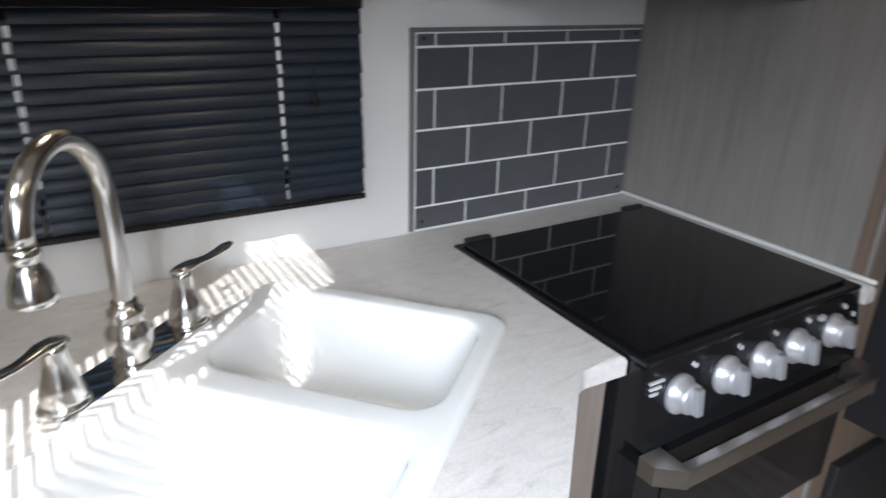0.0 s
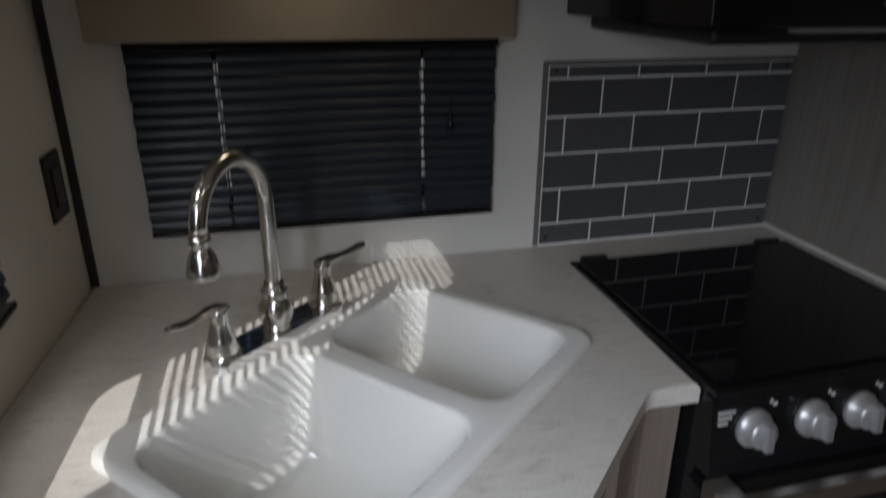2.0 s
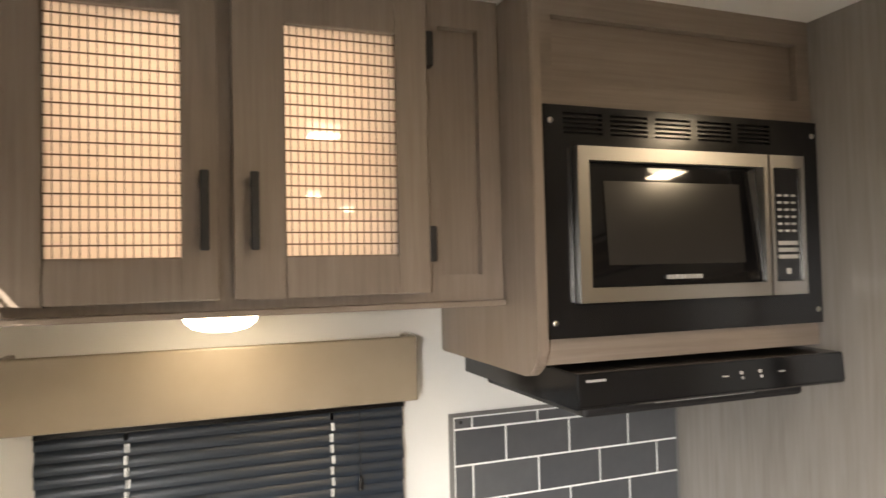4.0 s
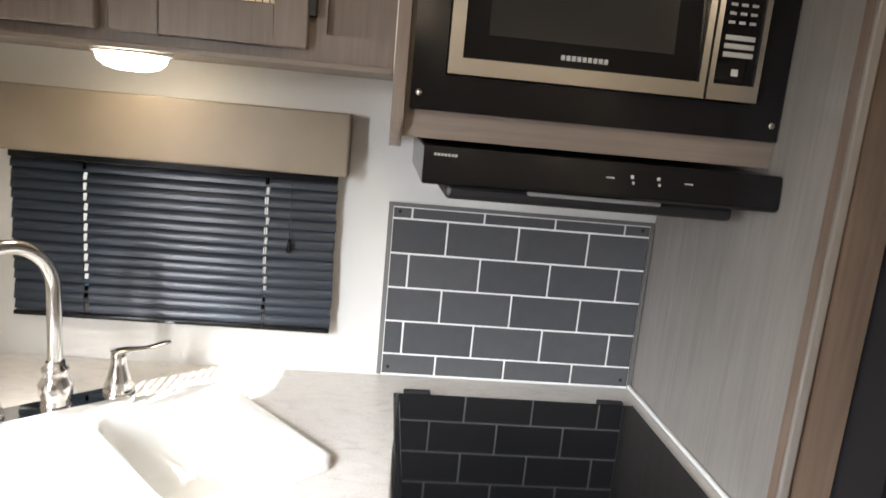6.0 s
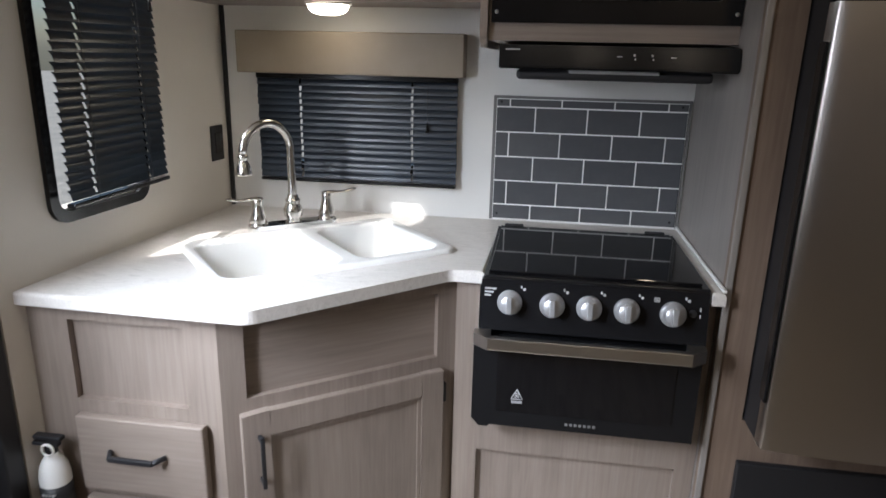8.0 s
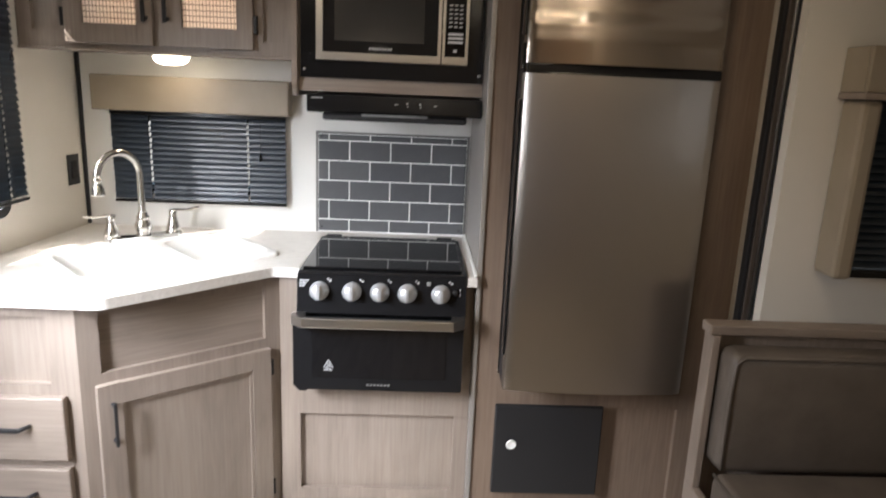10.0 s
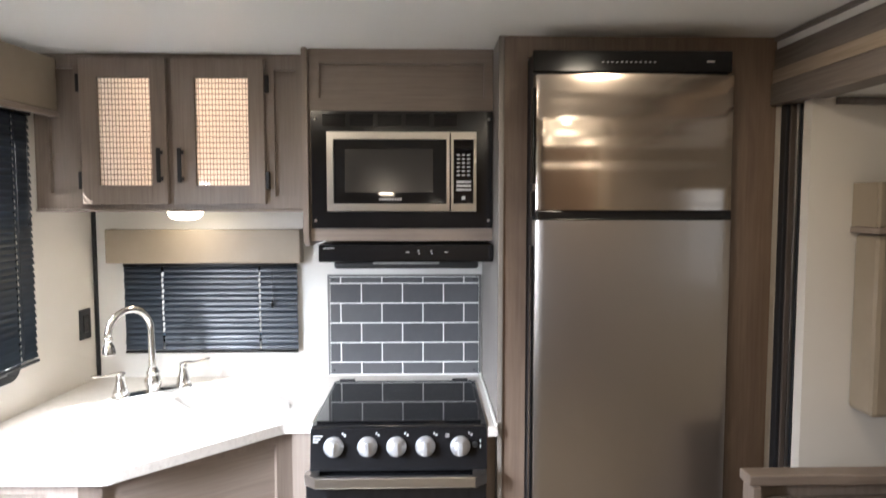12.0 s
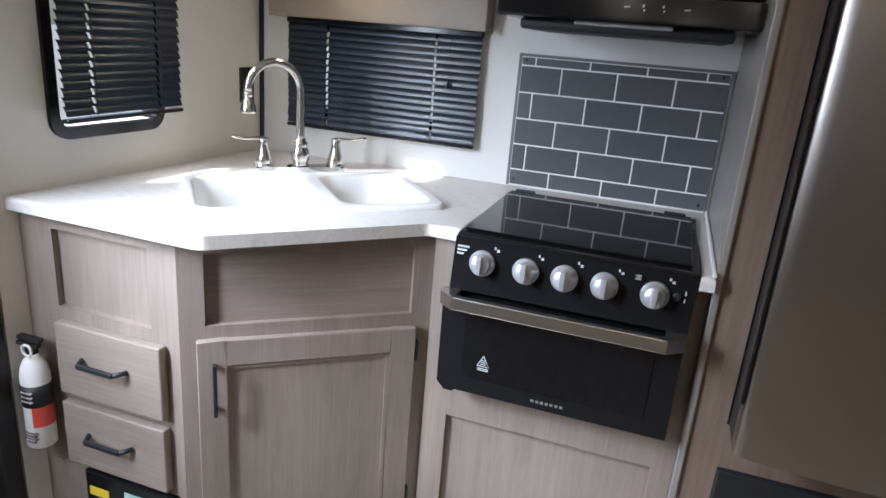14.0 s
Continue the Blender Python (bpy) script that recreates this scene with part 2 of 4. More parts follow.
def rounded(w, h, r, n=6):
    """Outline of a rounded rectangle about the origin, counterclockwise."""
    out = []
    for cx, cy, a0 in ((w / 2 - r, -h / 2 + r, -90), (w / 2 - r, h / 2 - r, 0), (-w / 2 + r, h / 2 - r, 90), (-w / 2 + r, -h / 2 + r, 180)):
        out += [(cx + r * math.cos(radians(a0 + 90 * k / n)), cy + r * math.sin(radians(a0 + 90 * k / n))) for k in range(n + 1)]
    return out


def thing(name, m, label="", category="", group="", kind=""):
    ob = new(name)
    ob.empty_display_size = 0.05
    m = m if isinstance(m, Matrix) else Matrix.Translation(m)
    ob.matrix_world = m
    ob.matrix_basis = m
    MW[ob] = m
    return tagged(ob, label, category, group, kind)


def part(name, bm, material, parent=None, label="", smooth=False, local=False):
    me = bpy.data.meshes.new(name)
    if parent is not None and not local:
        bm.transform(MW[parent].inverted())
    bmesh.ops.recalc_face_normals(bm, faces=bm.faces)
    if smooth:
        for f in bm.faces:
            f.smooth = True
    bm.to_mesh(me)
    bm.free()
    me.materials.append(material)
    ob = new(name, me)
    if parent is not None:
        ob.parent = parent
        MW[ob] = MW[parent]
    else:
        MW[ob] = Matrix.Identity(4)
    return tagged(ob, label)


def solid(name, bm, material, label, category="", kind="", group=""):
    """A thing that is one mesh, with its origin at the middle of its base."""
    xs, ys, zs = zip(*[v.co for v in bm.verts])
    o = Vector(((min(xs) + max(xs)) / 2, (min(ys) + max(ys)) / 2, min(zs)))
    bm.transform(Matrix.Translation(-o))
    ob = part(name, bm, material)
    ob.location = o
    MW[ob] = Matrix.Translation(o)
    return tagged(ob, label, category, group, kind)


def piece(name, me, parent, loc):
    ob = new(name, me)
    ob.parent = parent
    ob.location = loc
    return ob


def wall_xz(name, x0, x1, z0, z1, y0, y1, holes, material, label):
    """A wall that runs along x, with rectangular holes (x0, x1, z0, z1)."""
    bm = bmesh.new()
    xs = sorted({x0, x1, *[h[0] for h in holes], *[h[1] for h in holes]})
    for a, b in zip(xs, xs[1:]):
        hs = sorted([h for h in holes if h[0] <= a and h[1] >= b], key=lambda h: h[2])
        z = z0
        for h in hs:
            if h[2] > z:
                box(bm, a, b, y0, y1, z, h[2])
            z = h[3]
        box(bm, a, b, y0, y1, z, z1)
    bmesh.ops.remove_doubles(bm, verts=bm.verts, dist=1e-5)
    seen, kill = {}, []
    for f in bm.faces:
        k = tuple(sorted(v.index for v in f.verts))
        c = tuple(round(q, 4) for q in f.calc_center_median())
        if c in seen:
            kill += [f, seen[c]]
        seen[c] = f
    bmesh.ops.delete(bm, geom=list(set(kill)), context="FACES")
    return bm


# ---- the shell of the room ----
CEILZ, XL, XLF, YB = 2.045, -0.868, -0.935, -4.3
wb = wall_xz("w", -1.05, 2.6, -0.05, 2.15, 0.0, 0.04, [(-0.715, -0.135, 1.045, 1.335)], None, "")
solid("wall_north", wb, WALL_W, "white vinyl kitchen wall with a window over the sink", kind="structure")
# unseen pane, added only to back the slide-out fill lamp
solid("window_4", bxm(2.385, 2.3995, -2.82, -1.68, 1.08, 1.62, bevel=0.004), mat("pale_fill_pane", (0.75, 0.78, 0.80), 0.3), "unseen pale pane added behind the slide-out fill lamp", kind="structure")
LW = pose(XL, 0, 0, 0, 0, -math.degrees(math.atan2(XL - XLF, 1.0)))
wl = wall_xz("w", -4.4, 0.06, -0.05, 2.15, 0.0, 0.04, [(-0.782, -0.440, 1.05, 1.925), (-1.95, -0.945, -0.05, 1.90)], None, "")
wl.transform(Matrix(((0, -1, 0, 0), (1, 0, 0, 0), (0, 0, 1, 0), (0, 0, 0, 1))))
wl.transform(LW)
solid("wall_west", wl, WALL, "cream vinyl wall with a window and the entry doorway", kind="structure")
# closes the unseen end; brown is chosen to darken what the steel reflects
solid("wall_south", bxm(-1.4, 2.6, YB - 0.04, YB, -0.05, 2.15), WOOD_BROWN, "unseen end wall, brown to darken the fridge's reflections", kind="structure")
solid("floor", bxm(-1.4, 2.6, YB, 0, -0.05, -0.003), GAP, "pale oak vinyl plank floor", kind="structure")
solid("ceiling", prism(bmesh.new(), [(XL - 0.03, 0.0), (XL - 0.03 + YB * (XL - XLF), YB), (2.6, YB), (2.6, 0.0)], CEILZ, CEILZ + 0.05), CEIL, "white vinyl ceiling", kind="structure")
solid("ground", bxm(-60, 60, -60, 60, -0.9, -0.85), GROUND, "grey gravel ground outside", kind="structure")
XR = 1.40
eb = bmesh.new()
box(eb, XR, XR + 0.05, -0.598, 0, -0.05, CEILZ)
box(eb, XR, XR + 0.05, YB, -3.3, -0.05, CEILZ)
solid("wall_east", eb, WALL, "cream wall either side of the slide-out opening", kind="structure")
solid("wall_slide_north", wall_xz("w", XR + 0.02, 2.4, -0.003, 1.86, -0.72, -0.68, [(1.64, 2.26, 1.01, 1.49)], None, ""), WALL, "cream end wall of the slide-out with a window", kind="structure")
solid("wall_slide_east", bxm(2.4, 2.44, -3.3, -0.68, -0.003, 1.9), WALL, "plain cream slide-out wall", kind="structure")
solid("wall_slide_south", bxm(XR, 2.44, -3.34, -3.3, -0.003, 1.9), WALL, "plain cream slide-out wall", kind="structure")
solid("ceiling_slide", bxm(XR + 0.02, 2.44, -3.3, -0.68, 1.86, 1.90), CEIL, "white slide-out ceiling", kind="structure")

# header over the slide-out opening and its jamb
TAN = wood("tan_wood_trim", (0.25, 0.20, 0.15), (0.31, 0.25, 0.19), (0.36, 0.29, 0.23), "y")
hd = thing("slide_header", (XR, -2.0, 1.75), "banded grey-brown wooden header over the slide-out opening", "trim", kind="structure")
part("top_bead", bxm(XR - 0.016, XR + 0.02, -3.3, -0.575, 2.031, CEILZ - 0.0005, bevel=0.003), TRIMWOOD, hd)
part("strip", bxm(XR - 0.006, XR + 0.02, -3.3, -0.575, 2.009, 2.0305), WALL_W, hd, "white filler strip")
part("fascia", bxm(XR - 0.012, XR + 0.02, -3.3, -0.575, 1.950, 2.0085, bevel=0.002), TRIMWOOD, hd)
part("tan_band", bxm(XR - 0.017, XR + 0.02, -3.3, -0.575, 1.912, 1.9495, bevel=0.002), TAN, hd, "paler tan wood band")
part("lower_rail", bxm(XR - 0.022, XR + 0.06, -3.3, -0.575, 1.848, 1.9115, bevel=0.004), TRIMWOOD, hd)
jb = thing("slide_jamb", (XR + 0.04, -0.62, 0), "dark jamb trims beside the slide-out opening", "trim", kind="structure")
part("edge_bead", bxm(XR + 0.001, XR + 0.013, -0.625, -0.575, 0, 1.847, bevel=0.002), BLACKM, jb, "dark edge bead")
part("face", bxm(XR + 0.0135, XR + 0.029, -0.630, -0.60, 0, 1.847, bevel=0.002), JAMBW, jb, "dark brown wooden face")
part("metal_strip", bxm(XR + 0.0295, XR + 0.038, -0.634, -0.60, 0, 1.847, bevel=0.002), STEEL_D, jb, "pale metal strip")
part("inner_face", bxm(XR + 0.0385, XR + 0.064, -0.640, -0.60, 0, 1.847, bevel=0.002), BLACKM, jb)
part("seal", bxm(XR + 0.0645, XR + 0.082, -0.7195, -0.60, 0, 1.847, bevel=0.003), BLACKM, jb, "black rubber seal")
part("wall_bead", bxm(XR + 0.083, 2.395, -0.728, -0.7205, 1.832, 1.852, bevel=0.002), TRIMWOOD, jb, "dark bead along the ceiling")

# ---- windows and blinds ----


def window(name, m, w, h, label, rnd=0.05):
    """Local: x across, z up from the sill, y outwards."""
    t = thing(name, m, label, "window", kind="structure")
    bm = bmesh.new()
    o, i = rounded(w, h, rnd), rounded(w - 0.05, h - 0.05, rnd - 0.015)
    vs = [[bm.verts.new((x, y, z + h / 2)) for x, z in q] for q, y in ((o, -0.012), (i, -0.012), (i, 0.045), (o, 0.045))]
    k = len(o)
    for a, b in ((0, 1), (1, 2), (2, 3), (3, 0)):
        for j in range(k):
            bm.faces.new((vs[a][j], vs[a][(j + 1) % k], vs[b][(j + 1) % k], vs[b][j]))
    part("window_frame", bm, BLACK, t, "black rounded window frame", local=True)
    p = part("pane", bxm(-w / 2 + 0.02, w / 2 - 0.02, 0.018, 0.022, 0.02, h - 0.02), GLASS, t, "clear window glass", local=True)
    p.visible_shadow = False
    return t


def blind(m, w, h, tilt, label, cords=(0.22, 0.78), pitch=0.0208, seed=1, depth=0.025):
    """Local: x across, z up, hangs from z = 0 down to -h, y outwards."""
    rng = random.Random(seed)
    t = thing("venetian_blind", m, label, "blind")
    part("head_rail", bxm(-w / 2, w / 2, -0.013, 0.013, -0.022, 0, bevel=0.002), BLACK, t, local=True)
    part("bottom_rail", bxm(-w / 2, w / 2, -0.011, 0.011, -h, -h + 0.010, bevel=0.003), BLACK, t, local=True)
    n = int((h - 0.035) / pitch)
    me = None
    for k in range(n + 1):
        z = -0.030 - k * pitch
        if z < -h + 0.012:
            break
        if me is None:
            bm = bmesh.new()
            xs = sorted({-w / 2, w / 2, *[c * w - w / 2 + d for c in cords for d in (-0.0036, 0.0036)]})
            prof = []
            for j in range(6):
                s = j / 5 - 0.5
                prof.append((s * depth, 0.0022 * (1 - 4 * s * s)))
            grid = [[bm.verts.new((x, y, q)) for y, q in prof] for x in xs]
            for a in range(len(xs) - 1):
                for j in range(5):
                    if xs[a + 1] - xs[a] < 0.009 and j in (1, 2, 3):
                        continue
                    bm.faces.new((grid[a][j], grid[a + 1][j], grid[a + 1][j + 1], grid[a][j + 1])).smooth = True
            bm.transform(Euler((radians(tilt), 0, 0)).to_matrix().to_4x4())
            me = bpy.data.meshes.new("slat")
            bm.to_mesh(me)
            bm.free()
            me.materials.append(SLAT)
        s = new("slat", me)
        s.parent = t
        s.location = (rng.uniform(-0.0015, 0.0015), 0, z)
        s.rotation_euler = (radians(rng.uniform(-3, 3)), radians(rng.uniform(-0.12, 0.12)), 0)
    for c in cords:
        x = c * w - w / 2
        for y in (-0.0125, 0.0125):
            part("ladder_cord", tube(bmesh.new(), [(x, y, -0.02), (x, y, -h + 0.005)], 0.0008, 5), BLACKM, t, local=True)
    part("lift_cord", tube(bmesh.new(), [(cords[-1] * w - w / 2 + 0.05, -0.017, -0.02), (cords[-1] * w - w / 2 + 0.05, -0.017, -h * 0.42)], 0.0009, 6), BLACKM, t, local=True)
    part("cord_tassel", lathe(bmesh.new(), Vector((cords[-1] * w - w / 2 + 0.05, -0.017, -h * 0.42 - 0.028)), Vector((0, 0, 1)), [(0, 0.0055), (0.004, 0.006), (0.022, 0.0035), (0.028, 0.002)], 10), BLACK, t, local=True)
    return t


window("window_1", pose(-0.425, 0.0, 1.045), 0.58, 0.29, "small black-framed window above the sink")
blind(pose(-0.4235, -0.028, 1.352), 0.64, 0.345, 70, "dark closed aluminium venetian blind over the sink window", seed=3)
LWR = LW @ pose(0, 0, 0, 0, 0, 90)
window("window_2", LWR @ pose(-0.611, 0.0, 1.020), 0.348, 0.908, "tall black-framed rounded window beside the entry door")
BL2 = blind(pose(-0.846, -0.611, 1.855, 0, 0, 90), 0.382, 0.785, 66, "dark venetian blind over the tall side window", seed=5)


def valance(m, w, h, d, label, lip=False):
    t = thing("window_valance", m, label, "valance")
    part("front_panel", bxm(-w / 2, w / 2, -d, -d + 0.014, 0, h, bevel=0.004), VAL, t, local=True)
    part("end_panel", bxm(-w / 2, -w / 2 + 0.014, -d + 0.0145, -0.002, 0, h, bevel=0.002), VAL, t, local=True)
    part("end_panel", bxm(w / 2 - 0.014, w / 2, -d + 0.0145, -0.002, 0, h, bevel=0.002), VAL, t, local=True)
    if lip:
        part("lip", bxm(-w / 2 + 0.01, w / 2 + 0.004, -d - 0.004, -d + 0.024, -0.018, -0.001, bevel=0.003), WOOD_H, t, "pale wooden lower lip", local=True)
    return t


valance(pose(-0.4365, 0, 1.346), 0.706, 0.125, 0.075, "taupe padded window valance above the sink blind")
valance(LWR @ pose(-0.64, 0, 1.857), 0.60, 0.165, 0.10, "taupe padded valance over the side window", lip=True)

solid("corner_trim", bxm(XL + 0.002, XL + 0.014, -0.010, -0.001, 0.912, 1.545), BLACKM, "thin black corner trim strip", "trim", kind="structure")

# ---- cabinets ----


def handle(bm_len, parent, at, vertical=True, out=0.03):
    """A black bar pull on a door facing -y in the thing's own frame."""
    x, y, z = at
    L = bm_len / 2
    bm = bmesh.new()
    r = 0.0045
    if vertical:
        box(bm, x - r, x + r, y - out, y - out + 0.008, z - L, z + L, bevel=0.0018)
        for s in (-1, 1):
            box(bm, x - r, x + r, y - out + 0.006, y, z + s * (L - 0.012) - r, z + s * (L - 0.012) + r, bevel=0.001)
    else:
        box(bm, x - L * 0.82, x + L * 0.82, y - out, y - out + 0.008, z - r, z + r, bevel=0.0018)
        for s in (-1, 1):
            v = [(x + s * L * 0.80, y - out + 0.004, z), (x + s * L, y - 0.001, z)]
            tube(bm, v, 0.0048, 8)
    return part("handle", bm, BLACKM, parent, "matt black bar handle", local=True)


def face_frame(bm, x0, x1, z0, z1, y0, y1, holes):
    w = wall_xz("f", x0, x1, z0, z1, y0, y1, holes, None, "")
    me = bpy.data.meshes.new("tmp")
    w.to_mesh(me)
    bm.from_mesh(me)
    w.free()
    bpy.data.meshes.remove(me)
    return bm


# counter and cabinet plan
A1, A2, A3 = Vector((XLF + 0.008, -0.880)), Vector((-0.490, -0.880)), Vector((-0.028, -0.520))
DIAG = (A3 - A2).normalized()
NRM = Vector((DIAG.y, -DIAG.x))
DANG = math.degrees(math.atan2(DIAG.y, DIAG.x))

dc = thing("drawer_cabinet", (A2.x - 0.2, -0.7, 0), "grey-brown wood drawer cabinet under the counter", "cabinet")
dx0, dx1 = A1.x, A2.x
part("body", face_frame(bmesh.new(), dx0, dx1, 0.0, 0.879, -0.880, -0.862, [(dx0 + 0.095, dx1 - 0.075, 0.655, 0.845), (dx0 + 0.14, dx1 - 0.02, 0.03, 0.225)]), WOOD, dc)
part("recessed_panel", bxm(dx0 + 0.09, dx1 - 0.07, -0.8635, -0.853, 0.65, 0.85), WOOD, dc)
for z0, z1 in ((0.44, 0.625), (0.245, 0.415)):
    dr = part("drawer", bxm(dx0 + 0.10, dx1 - 0.035, -0.905, -0.881, z0, z1, bevel=0.004), WOOD_H, dc)
    bm = bmesh.new()
    cx, cz = (dx0 + dx1) / 2 + 0.025, (z0 + z1) / 2 + 0.012
    box(bm, cx - 0.052, cx + 0.052, -0.938, -0.929, cz - 0.006, cz + 0.006, bevel=0.002)
    for s in (-1, 1):
        tube(bm, [(cx + s * 0.050, -0.933, cz), (cx + s * 0.066, -0.906, cz)], 0.006, 8)
    part("handle", bm, BLACKM, dr, "matt black bar handle")

sc = thing("sink_cabinet", pose(A2.x, A2.y, 0, 0, 0, DANG), "grey-brown wood corner sink cabinet with one door", "cabinet")
SL = (A3 - A2).length
part("body", face_frame(bmesh.new(), 0.0, SL, 0.0, 0.879, 0.0, 0.018, [(0.055, SL - 0.055, 0.675, 0.845)]), WOOD, sc, local=True)
part("false_front", bxm(0.05, SL - 0.05, 0.0165, 0.026, 0.67, 0.85), WOOD_H, sc, "dark recessed false front", local=True)
bm = face_frame(bmesh.new(), 0.035, SL - 0.045, 0.035, 0.645, -0.022, -0.001, [(0.097, SL - 0.107, 0.097, 0.583)])
bmesh.ops.bevel(bm, geom=[e for e in bm.edges if e.is_manifold and e.calc_face_angle(0) > 1], offset=0.002, segments=1, affect="EDGES")
d = part("door", bm, WOOD, sc, local=True)
part("recessed_panel", bxm(0.09, SL - 0.10, -0.012, -0.003, 0.09, 0.59), WOOD, d, local=True)
part("panel_bead", face_frame(bmesh.new(), 0.0975, SL - 0.1075, 0.0975, 0.5825, -0.0172, -0.0122, [(0.107, SL - 0.117, 0.107, 0.573)]), WOOD, d, local=True)
handle(0.13, d, (0.072, -0.022, 0.535))

for z in (0.15, 0.58):
    part("hinge", bxm(SL - 0.044, SL - 0.036, -0.020, -0.0005, z - 0.026, z + 0.026, bevel=0.002), BLACKM, d, "black door hinge", local=True)
# thin proud strip, its dark colour standing in for the toe shadow
part("toe_strip", bxm(0.0, SL, -0.004, -0.0005, 0.0, 0.034), TOE_SHADE, sc, "wood strip darkened for the toe shadow", local=True)
oc = thing("oven_cabinet", (0.28, -0.3, 0), "grey-brown wood cabinet beneath the oven", "cabinet")
part("body", face_frame(bmesh.new(), A3.x, 0.589, 0.0, 0.879, -0.535, -0.517, [(0.035, 0.542, 0.135, 0.41), (0.03, 0.552, 0.53, 0.879)]), WOOD, oc)
part("recessed_panel", bxm(0.03, 0.547, -0.5185, -0.508, 0.13, 0.415), WOOD, oc)

# counter top: a plate with the sink's hole
CT = 0.91
OV = 0.026


def inset_corner(p, q, r, rad, n=5):
    a, b = (p - q).normalized(), (r - q).normalized()
    ang = a.angle(b)
    dd = rad / math.tan(ang / 2)
    s, e = q + a * dd, q + b * dd
    out = []
    for k in range(n + 1):
        t = k / n
        out.append((1 - t) ** 2 * s + 2 * t * (1 - t) * q + t * t * e)
    return out


c2 = Vector((-0.402, -0.917))
c3 = Vector((-0.042, -0.556))
cpts = [Vector((XLF + 0.003, -0.907))] + inset_corner(Vector((XLF, -0.907)), c2, c3, 0.05) + inset_corner(c2, c3, Vector((0.040, -0.558)), 0.035)
cpts += [Vector((0.040, -0.559)), Vector((0.040, -0.106)), Vector((0.560, -0.106)), Vector((0.560, -0.600)), Vector((0.5885, -0.600)), Vector((0.5885, -0.001)), Vector((XL + 0.002, -0.001))]
SC, SU, SN = Vector((-0.402, -0.472)), Vector((math.cos(radians(DANG)), math.sin(radians(DANG)))), Vector((math.sin(radians(DANG)), -math.cos(radians(DANG))))
TM = pose(SC.x, SC.y, CT, 0, 0, 40.5)
SM = pose(-0.4097, -0.4605, CT, 0, 0, 41.1)
ct = solid("countertop", prism(bmesh.new(), [tuple(p) for p in cpts], CT - 0.030, CT, bevel=0.010, seg=4), COUNTER, "pale stone-look laminate corner countertop", "countertop")
cut = part("cutter", prism(bmesh.new(), rounded(0.600, 0.374, 0.035), -0.1, 0.1), GAP)
cut.matrix_world = SM
mod = ct.modifiers.new("hole", "BOOLEAN")
mod.operation, mod.object, mod.solver = "DIFFERENCE", cut, "EXACT"
bpy.context.view_layer.update()
_me = bpy.data.meshes.new_from_object(ct.evaluated_get(bpy.context.evaluated_depsgraph_get()))
ct.modifiers.clear()
ct.data = _me
bpy.data.objects.remove(cut)

# ---- sink ----
sk = thing("double_sink", SM, "white enamel double-bowl drop-in sink", "sink")


def sink_mesh():
    """Rim with two bowls, in the sink's own frame (x along, y to the back)."""
    W, H = 0.626, 0.400
    bowls = [(-0.1425, -0.010, 0.298, 0.326, 0.165), (0.163, -0.010, 0.238, 0.326, 0.140)]
    bm = bmesh.new()
    outer = rounded(W, H, 0.035, 8)
    lo = [bm.verts.new((x, y, 0.0005)) for x, y in outer]
    l1 = [bm.verts.new((x * 0.993, y * 0.99, 0.009)) for x, y in outer]
    l2 = [bm.verts.new((x * 0.975, y * 0.965, 0.0125)) for x, y in outer]
    k = len(outer)
    l3 = [bm.verts.new((x * 0.962, y * 0.948, 0.0128)) for x, y in outer]
    for a, b in ((lo, l1), (l1, l2), (l2, l3)):
        for j in range(k):
            bm.faces.new((a[j], a[(j + 1) % k], b[(j + 1) % k], b[j]))
    edges = [bm.edges.get((l3[j], l3[(j + 1) % k])) for j in range(k)]
    for cx, cy, w, h, dep in bowls:
        rings = []
        for inset, z, r in ((-0.004, 0.0128, 0.048), (0, 0.0122, 0.046), (0.003, 0.0105, 0.044), (0.006, 0.002, 0.042), (0.011, -0.03, 0.042), (0.020, -dep + 0.035, 0.045), (0.028, -dep + 0.012, 0.045), (0.055, -dep, 0.04)):
            o = rounded(w - 2 * inset, h - 2 * inset, r, 8)
            rings.append([bm.verts.new((cx + x, cy + y, z)) for x, y in o])
        for a, b in zip(rings, rings[1:]):
            for j in range(len(a)):
                bm.faces.new((a[j], a[(j + 1) % len(a)], b[(j + 1) % len(a)], b[j]))
        f = bm.faces.new(rings[-1])
        edges += [bm.edges.get((rings[0][j], rings[0][(j + 1) % len(a)])) for j in range(len(a))]
    bmesh.ops.triangle_fill(bm, edges=edges, use_beauty=True)
    for f in bm.faces:
        f.smooth = True
    return bm, bowls


sbm, BOWLS = sink_mesh()
part("basin", sbm, SINK, sk, local=True)
for (cx, cy, w, h, dep) in BOWLS:
    part("drain", lathe(bmesh.new(), Vector((cx + 0.01, cy + 0.01, -dep + 0.0005)), Vector((0, 0, 1)), [(0, 0.044), (0.003, 0.043), (0.0035, 0.037), (0.001, 0.034), (0.001, 0.0)], 28), STEEL_D, sk, "steel drain ring", local=True)
    part("strainer", lathe(bmesh.new(), Vector((cx + 0.01, cy + 0.01, -dep + 0.0018)), Vector((0, 0, 1)), [(0, 0.026), (0.002, 0.025), (0.002, 0.009), (0.006, 0.007), (0.007, 0)], 24), STEEL_D, sk, "steel drain strainer", local=True)

